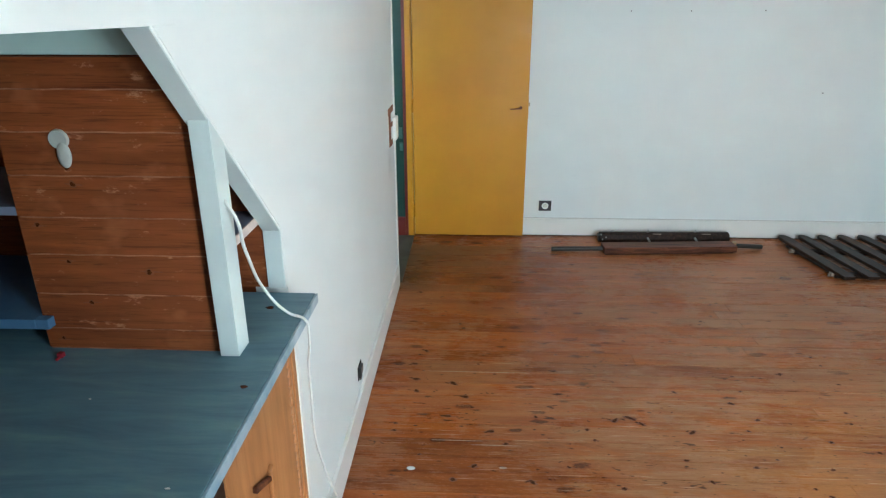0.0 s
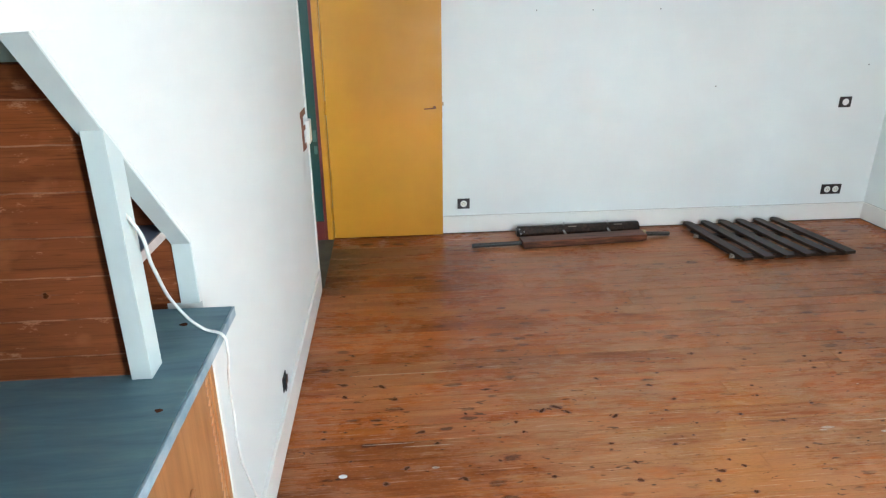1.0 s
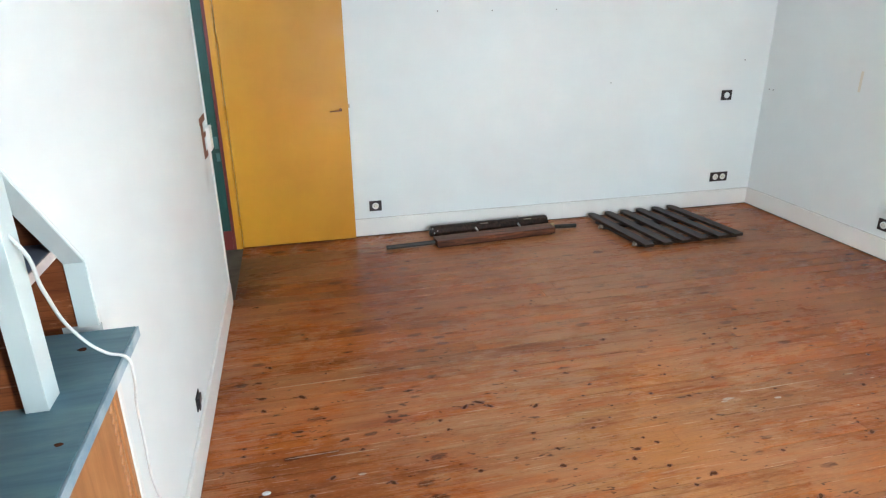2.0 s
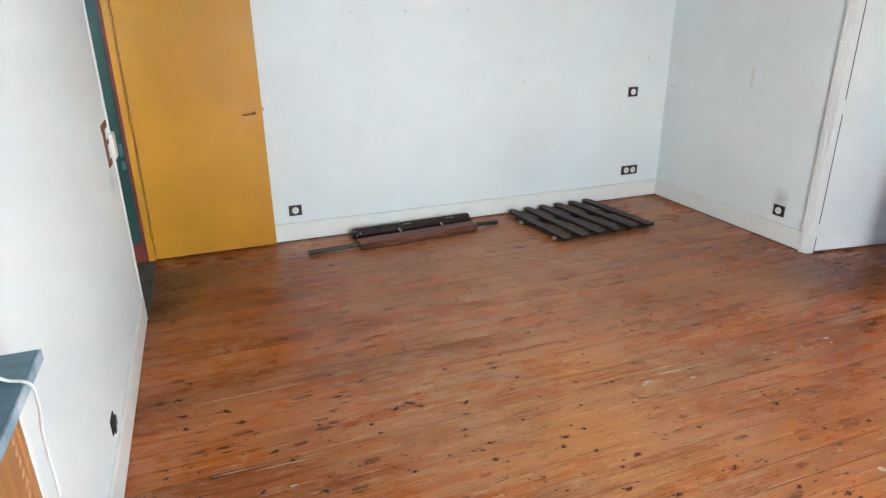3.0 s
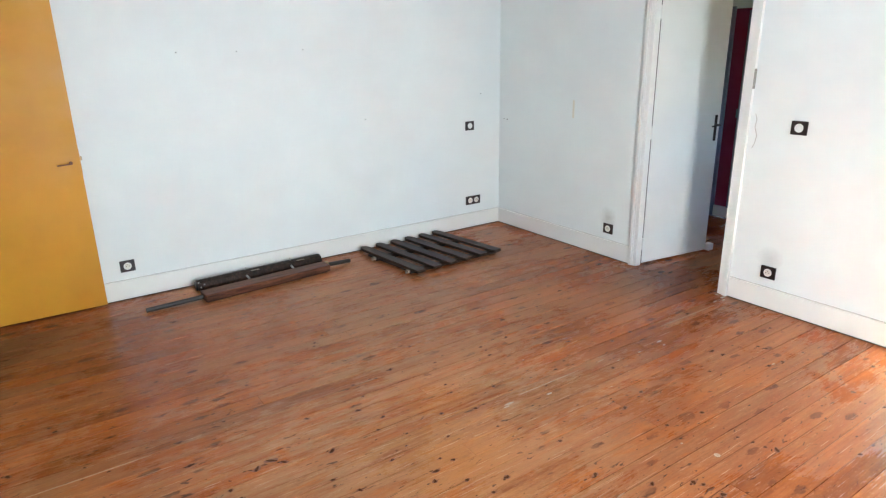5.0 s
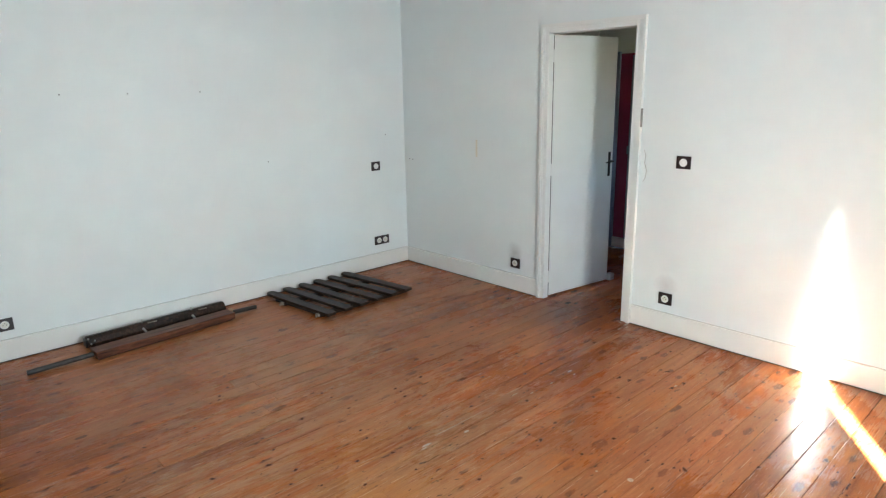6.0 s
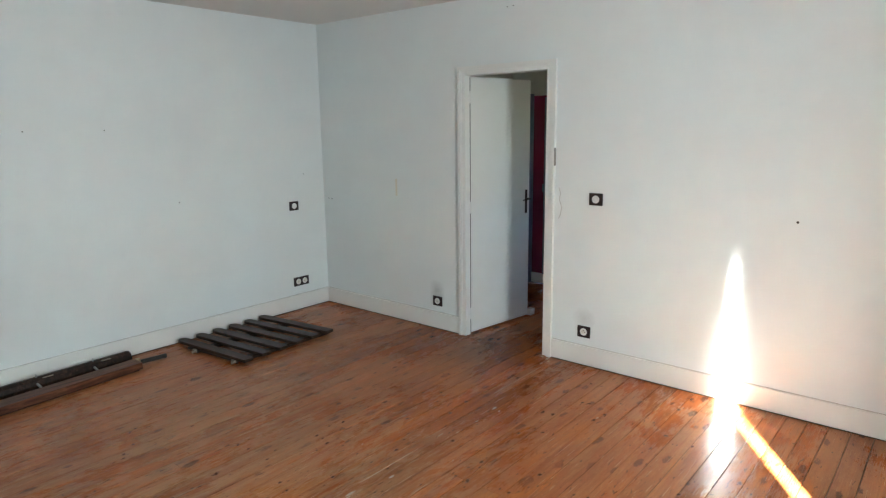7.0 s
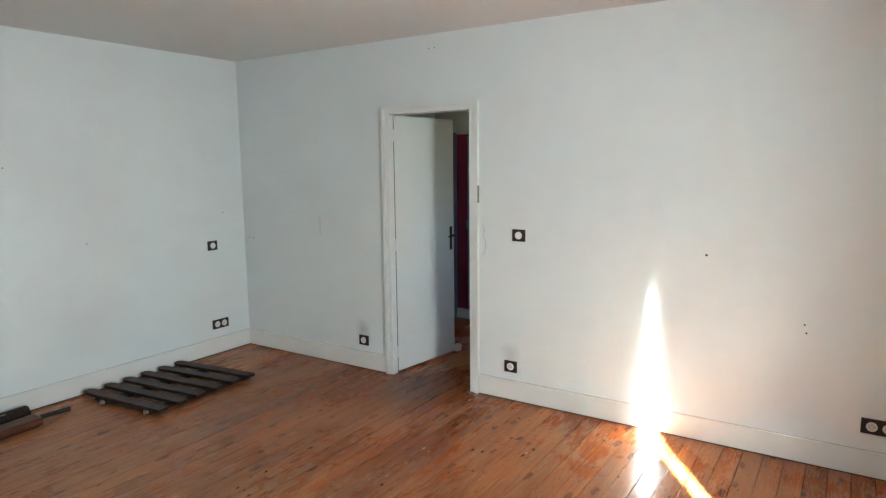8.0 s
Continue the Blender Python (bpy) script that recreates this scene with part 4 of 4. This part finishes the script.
def rear_rail():
    g = thing("bed_rail", (1.9, -0.11, 0), "dark brown bed rail with metal screws lying by the wall", "bed rail")
    a, b = (1.425, -0.125, 0), (2.405, -0.090, 0)
    bm = bmesh.new()
    bar_along(bm, a, b, [(-0.042, 0.004), (-0.046, 0.030), (-0.030, 0.062), (-0.004, 0.074), (0.026, 0.070), (0.042, 0.045), (0.040, 0.004)])
    bevel(bm, 0.004, 2)
    part("rail", bm, M_DARKWOOD, g)
    d = (Vector(b) - Vector(a)).normalized()
    for s in (0.37, 0.735):
        p = Vector(a).lerp(Vector(b), s)
        bm = bmesh.new()
        add_rod(bm, p + Vector((-0.006, -0.040, 0.044)), p + Vector((0.010, -0.062, 0.018)), 0.0075)
        part("screw", bm, M_ZINC, g, "metal screw", True)
        bm = bmesh.new()
        add_rod(bm, p + Vector((0.005, -0.004, 0.070)), p + Vector((0.005, -0.002, 0.094)), 0.005)
        part("dowel", bm, M_ZINC, g, "metal dowel", True)
    # pale strips that paint the glint along the rail's top edge
    for s in (0.44, 0.82):
        p = Vector(a).lerp(Vector(b), s)
        bm = bmesh.new()
        add_box(bm, p + Vector((-0.034, -0.034, 0.0665)), p + Vector((0.030, -0.026, 0.0705)))
        part("metal_strip", bm, M_RUSTGLINT, g, "thin pale strip for the glint on the rail")
    bm = boxes(((1.412, -0.160, 0.006), (1.424, -0.095, 0.060)), width=0.004)
    part("end_cap", bm, M_BLACK, g, "black plastic end cap")
    for dx, dy, z, r in ((0.020, -0.046, 0.028, 0.007), (0.045, -0.045, 0.044, 0.006), (0.008, -0.036, 0.062, 0.007)):
        bm = bmesh.new()
        add_rod(bm, (a[0] + dx, a[1] + dy + 0.010, z), (a[0] + dx - 0.006, a[1] + dy - 0.012, z + 0.006), r, r * 0.7, 10)
        part("bolt", bm, M_ZINC, g, "metal bolt end", True)
    return g


def front_rail():
    g = thing("bed_beam", (1.88, -0.33, 0), "brown wooden bed beam with round steel rods", "bed beam")
    a, b = Vector((1.405, -0.372, 0)), Vector((2.372, -0.300, 0))
    bm = bmesh.new()
    bar_along(bm, a, b, [(-0.058, 0.010), (-0.058, 0.058), (0.058, 0.060), (0.058, 0.010)])
    bevel(bm, 0.004, 2)
    part("beam", bm, M_BROWNBEAM, g)
    bm = bmesh.new()
    bar_along(bm, a + Vector((0.01, 0, 0)), b - Vector((0.02, 0, 0)), [(-0.046, 0.0), (-0.046, 0.013), (0.046, 0.013), (0.046, 0.0)])
    part("foot_strip", bm, M_DARKWOOD, g)
    for p, q in (((1.036, -0.352, 0.017), (1.42, -0.362, 0.030)), ((2.36, -0.272, 0.034), (2.596, -0.252, 0.020))):
        bm = bmesh.new()
        add_rod(bm, p, q, 0.0165)
        bevel(bm, 0.002, 1)
        part("rod", bm, M_STEEL, g, "dark steel rod")
    bm = boxes(((2.368, -0.295, 0.03), (2.392, -0.262, 0.066)), width=0.002)
    part("bracket", bm, M_BRASS, g, "metal bracket")
    return g


rear_rail()
front_rail()


# ---------------------------------------------------------------- marks on the walls
def nail(p, face, r=0.004):
    bm = bmesh.new()
    d = {"N": Vector((0, -1, 0)), "E": Vector((-1, 0, 0)), "W": Vector((1, 0, 0))}[face]
    p = Vector(p)
    add_rod(bm, p, p + d * 0.006, r * 0.6, seg=8)
    add_rod(bm, p + d * 0.005, p + d * 0.007, r, seg=10)
    return tagged(part("nail", bm, M_STEEL), "small dark nail in the white wall", "nail", "nails in the walls")


for x, z in ((1.53, 1.657), (1.94, 1.656), (2.441, 1.659), (2.937, 1.105), (4.136, 1.247)):
    nail((x, 0, z), "N")
for y, z, r in ((-3.983, 1.122, 0.007), (-4.495, 0.778, 0.005), (-4.506, 0.733, 0.005), (-0.075, 1.01, 0.004), (-0.12, 1.008, 0.004), (-2.07, 2.468, 0.004), (-2.12, 2.47, 0.004)):
    nail((XE, y, z), "E", r)
bm = bmesh.new()
crack = [(-2.505, 1.235), (-2.518, 1.20), (-2.512, 1.15), (-2.530, 1.10), (-2.522, 1.05), (-2.508, 1.02)]
for (ya, za), (yb, zb) in zip(crack, crack[1:]):
    add_rod(bm, (XE - 0.0004, ya, za), (XE - 0.0004, yb, zb), 0.0022, seg=6)
tagged(part("plaster_crack", bm, M_FINELINE), "thin grey crack in the plaster beside the door frame", "crack")
bm = boxes(((XE - 0.0265, -2.4785, 1.385), (XE - 0.0015, -2.4768, 1.505)))
tagged(part("bare_patch", bm, M_MARK), "grey bare patch on the door frame's edge", "patch")
tagged(part("filler_patch", boxes(((XE - 0.002, -0.962, 1.085), (XE, -0.942, 1.228)), width=0.0008), M_SOOT), "cream strip of filler on the white wall", "patch")

# ---------------------------------------------------------------- floors: boards one by one
structure("floor", boxes(((-2.0, YO, -0.12), (6.4, 0.15, -0.024))), M_HOLE, "varnished orange pine floorboards with knots and wear")
floor_ob = bpy.data.objects["floor"]
rng = random.Random(11)
PITCH = 0.1045
kinds = {}


def board_mesh(length):
    key = round(length, 2)
    if key not in kinds:
        bm = boxes(((0, -PITCH / 2 + 0.0013, -0.022), (key - 0.001, PITCH / 2 - 0.0013, 0.0)), width=0.0014)
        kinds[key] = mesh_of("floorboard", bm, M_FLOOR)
    return kinds[key]


row = 0
y = -0.003
while y > YS - PITCH:
    x = -0.02
    ends = [-0.02]
    while ends[-1] < XE - 0.6:
        ends.append(min(XE + 0.0, ends[-1] + rng.choice((1.9, 2.6, 3.3, 4.4))))
    ends[-1] = XE
    if row % 2 == 0 and len(ends) > 2:
        ends[1] -= 0.6
    for x0, x1 in zip(ends, ends[1:]):
        ob = new("floorboard", board_mesh(x1 - x0))
        ob.parent = floor_ob
        ob.matrix_basis = pose(x0, y + rng.uniform(-0.0006, 0.0006), rng.uniform(-0.0007, 0.0))
    y -= PITCH
    row += 1
passage = structure("floor_passage", boxes(((XE, -4.1, -0.0238), (6.2, -0.9, -0.0225))), M_HOLE, "varnished pine floorboards of the dim passage")
y = -0.95
while y > -4.0:
    ob = new("floorboard", board_mesh(6.18 - XE))
    ob.parent = passage
    ob.matrix_basis = pose(XE + 0.008, y, rng.uniform(-0.0016, -0.0008))
    y -= PITCH
structure("threshold_joint", boxes(((XE - 0.004, DE[0], -0.02), (XE + 0.007, DE[1], -0.0016))), M_JOINT, "dark dirty joint between the two floors")
bm = boxes(((-1.9, -3.2, -0.02), (-0.14, 0.0, -0.002)))
structure("floor_green_room", bm, M_WORNSILL, "worn grey floor of the next room")


# ---------------------------------------------------------------- marks on the floor
def blot(name, x, y, rx, ry, material, label="", seed=0, z=0.0008, parent=None, lobes=14, turn=0.0):
    """A flat mark with an uneven outline."""
    r = random.Random(seed)
    bm = bmesh.new()
    vs = []
    for i in range(lobes):
        a = 2 * math.pi * i / lobes
        k = 1 + r.uniform(-0.18, 0.18)
        p = Matrix.Rotation(turn, 2) @ Vector((rx * k * math.cos(a), ry * k * math.sin(a)))
        vs.append(bm.verts.new((x + p.x, y + p.y, z)))
    top = bm.faces.new(vs)
    ex = bmesh.ops.extrude_face_region(bm, geom=[top])
    for v in [g for g in ex["geom"] if isinstance(g, bmesh.types.BMVert)]:
        v.co.z -= 0.0012
    bmesh.ops.recalc_face_normals(bm, faces=bm.faces)
    return part(name, bm, material, parent, label)


M_KNOT = plain("dark_knot", (0.105, 0.033, 0.012), 0.6, 0, 0.8, 160)
M_KNOT.node_tree.nodes["Principled BSDF"].inputs["Specular IOR Level"].default_value = 0.08
M_KNOTRING = plain("knot_ring", (0.215, 0.058, 0.016), 0.4, 0, 0.45, 120)
M_WHITEPAINT = plain("white_paint_spot", (0.56, 0.42, 0.32), 0.6, 0, 0.45, 120)
KNOTS_A = [(0.22, -1.85, 24), (0.37, -2.15, 40), (0.43, -2.26, 26), (0.19, -2.12, 34), (0.35, -2.41, 32), (0.54, -2.51, 26), (0.60, -2.59, 18), (0.13, -2.47, 15), (0.13, -2.52, 15),
           (0.57, -2.06, 12), (0.13, -1.12, 26), (0.86, -2.02, 24), (0.89, -1.38, 16), (0.41, -1.59, 18), (0.95, -2.48, 17), (1.31, -2.66, 17), (1.15, -2.39, 46), (1.39, -2.48, 26),
           (0.84, -2.72, 13), (1.63, -2.46, 14), (1.94, -2.52, 17), (1.86, -2.69, 15), (2.09, -2.76, 12), (1.75, -2.98, 18), (1.57, -2.69, 17), (1.74, -2.80, 13)]
KNOTS_B = [(2.52, -2.08, 18), (3.51, -1.72, 26), (3.37, -2.46, 19), (2.68, -3.0, 26), (2.86, -2.95, 20), (2.24, -3.01, 16), (2.72, -3.21, 16), (3.06, -2.07, 28), (2.98, -2.33, 17), (1.96, -2.0, 24),
           (1.84, -1.38, 15), (1.72, -2.03, 15), (1.37, -2.78, 18), (3.80, -3.02, 17), (3.54, -2.90, 26), (3.23, -2.93, 19), (2.94, -3.24, 20), (3.81, -3.46, 15), (4.09, -2.93, 17), (4.05, -3.59, 16)]
KNOTS_C = [(0.39, -1.54, 16), (0.19, -1.89, 13), (0.49, -1.97, 11), (0.17, -1.98, 28), (0.20, -2.22, 21), (0.46, -2.34, 15), (0.25, -2.67, 11), (0.47, -2.73, 23), (0.69, -2.81, 27),
           (0.39, -2.81, 22), (0.74, -2.40, 15), (0.89, -1.86, 11), (0.86, -2.22, 30), (0.97, -2.55, 15), (1.03, -2.83, 18), (1.08, -2.41, 34), (1.19, -2.43, 26), (1.15, -0.62, 30),
           (0.24, -0.60, 36), (1.27, -1.70, 15), (1.52, -1.69, 12), (1.40, -2.18, 19), (1.23, -1.95, 14), (1.76, -1.45, 17), (1.74, -1.49, 15), (2.15, -1.43, 14), (1.71, -2.16, 14)]
KNOTS_D = [(1.63, -2.26, 22), (1.70, -2.38, 19), (1.67, -2.64, 10), (1.35, -2.88, 21), (1.68, -2.86, 24), (1.64, -2.91, 19), (2.10, -2.58, 19), (2.52, -2.13, 14), (2.50, -2.19, 19),
           (2.11, -2.31, 15), (2.09, -2.39, 14), (2.30, -2.47, 18), (2.68, -2.53, 19), (1.89, -3.06, 24), (2.19, -1.83, 16), (2.20, -1.91, 13), (2.20, -2.08, 14), (3.19, -2.48, 17),
           (1.78, -2.84, 17), (1.79, -3.10, 16), (1.74, -3.21, 25), (1.89, -3.30, 28), (2.72, -3.16, 11), (2.68, -2.93, 14), (3.55, -2.96, 24), (3.81, -3.06, 25), (3.63, -3.18, 24)]
KNOTS_E = [(2.19, -3.26, 25), (2.89, -3.45, 14), (2.91, -3.51, 14), (2.92, -3.56, 14), (2.94, -3.60, 28), (2.47, -3.52, 25), (2.49, -3.55, 17), (2.50, -3.63, 25), (2.33, -3.43, 20),
           (3.32, -3.03, 16), (2.92, -2.77, 12), (2.78, -2.93, 12), (2.87, -1.86, 25), (2.72, -2.07, 20), (3.38, -2.25, 18), (3.73, -3.20, 26), (4.06, -3.51, 21), (3.70, -3.57, 20),
           (3.67, -3.72, 16), (3.45, -3.54, 9), (3.19, -3.82, 17), (3.46, -4.01, 24), (2.94, -2.70, 22), (3.88, -2.50, 27)]


def knot(place, r, flat, seed, parent, streak=1.3):
    """A knot as one thin piece: pale ring, dark uneven heart, and a line of dark grain that runs past it."""
    rk = random.Random(seed)
    bm = bmesh.new()

    def leaf(cx, cy, rx, ry, z, index, turn, n=16):
        ph = [rk.uniform(0, 6.28) for _ in range(3)]
        vs = []
        for i in range(n):
            a = 2 * math.pi * i / n
            k = 1 + 0.16 * math.sin(2 * a + ph[0]) + 0.13 * math.sin(3 * a + ph[1]) + 0.08 * math.sin(5 * a + ph[2])
            p = Matrix.Rotation(turn, 2) @ Vector((rx * k * math.cos(a), ry * k * math.sin(a)))
            vs.append(bm.verts.new((cx + p.x, cy + p.y, z)))
        bm.faces.new(vs).material_index = index

    turn = rk.choice((rk.uniform(-0.25, 0.25), rk.uniform(-0.25, 0.25), rk.uniform(0.5, 0.9), rk.uniform(-0.9, -0.5)))
    leaf(0, 0, r * 0.86, r * flat * 1.5, 0.0003, 1, turn * 0.6)
    leaf(rk.uniform(-0.4, 0.4) * r, rk.uniform(-0.004, 0.004), r * streak, 0.0018, 0.00045, 1, rk.uniform(-0.10, 0.10), 20)
    leaf(0, 0, r * 0.60, r * flat, 0.0006, 0, turn)
    if r > 0.02:
        leaf(-0.85 * r, rk.uniform(-0.012, 0.012), r * 0.34, 0.0035, 0.0006, 0, rk.uniform(-0.5, 0.5), 12)
    ob = part("knot", bm, [M_KNOT, M_KNOTRING])
    ob.parent = parent
    ob.matrix_basis = place
    return ob


for i, (kx, ky, kr) in enumerate(KNOTS_A + KNOTS_B + KNOTS_C + KNOTS_D + KNOTS_E):
    knot(pose(kx, ky, 0.0004), kr / 1150, min(0.40, 0.0085 / (kr / 1000)), i, floor_ob)
for i, (kx, kz, kr) in enumerate(((-0.315, 1.394, 7), (-0.311, 1.363, 8), (-0.399, 1.281, 7), (-0.353, 1.204, 6), (-0.192, 1.184, 9), (-0.324, 1.115, 7), (-0.401, 1.032, 5))):
    ob = knot(Matrix.Identity(4), kr / 1000, 0.55, i + 400, pp, 2.6)
    ob.matrix_parent_inverse = pp.matrix_basis.inverted()
    ob.matrix_basis = pose(kx, -3.6122, kz, 90)

for i, (x, y, rx, ry) in enumerate(((2.257, -2.643, 0.030, 0.007), (2.23, -2.657, 0.016, 0.004), (2.703, -3.472, 0.012, 0.015), (3.406, -2.645, 0.022, 0.006), (2.951, -2.605, 0.024, 0.003), (0.583, -2.735, 0.015, 0.005), (3.39, -2.69, 0.009, 0.005), (3.204, -2.664, 0.011, 0.004),
                                     (2.481, -2.691, 0.016, 0.006), (2.784, -2.828, 0.005, 0.004), (2.655, -3.333, 0.006, 0.005), (3.667, -3.183, 0.014, 0.005), (3.031, -2.661, 0.012, 0.003), (2.613, -2.344, 0.006, 0.003), (4.315, -2.475, 0.030, 0.010), (4.27, -2.505, 0.016, 0.006), (4.20, -2.488, 0.020, 0.004), (4.325, -2.42, 0.010, 0.012))):
    tagged(blot("paint_spot", x, y, rx, ry, M_WHITEPAINT, seed=i + 300, lobes=18), "splash of white paint on the floorboards", "paint spot", "paint spots on the floor")
for i, (x, y, rx, ry) in enumerate(((0.225, -2.757, 0.017, 0.010),)):
    bm = bmesh.new()
    bmesh.ops.create_uvsphere(bm, u_segments=18, v_segments=8, radius=1, matrix=Matrix.Translation((x, y, 0.004)) @ Matrix.Diagonal((rx, ry, 0.005, 1)))
    tagged(part("button", bm, M_SOCKET, smooth=True), "small white plastic button lying on the floor", "button")
for i, (x0, x1, y) in enumerate(((0.243, 0.711, -2.043), (0.30, 0.50, -2.575), (0.46, 0.665, -2.600), (2.362, 2.75, -2.610), (3.6, 4.15, -2.52))):
    tagged(blot("scratch", (x0 + x1) / 2, y, (x1 - x0) / 2, 0.0012, M_WHITEPAINT, seed=i + 500, lobes=26, z=0.0006), "pale scratch along a floorboard joint", "scratch", "scratches on the floor")
for i, (x, y, r) in enumerate(((-0.030, -3.406, 0.007), (0.023, -3.741, 0.005))):
    tagged(blot("counter_knot", x, y, r * 1.4, r, M_KNOT, seed=i + 700, z=1.0092), "dark knot in the blue counter", "knot")
for i, (x, y, r) in enumerate(((0.002, -4.012, 0.0028), (-0.244, -3.793, 0.0018))):
    tagged(blot("counter_spot", x, y, r * 1.5, r * 0.6, M_SOCKET, seed=i + 720, z=1.0090), "white paint speck on the blue counter", "paint spot", "paint specks on the counter")
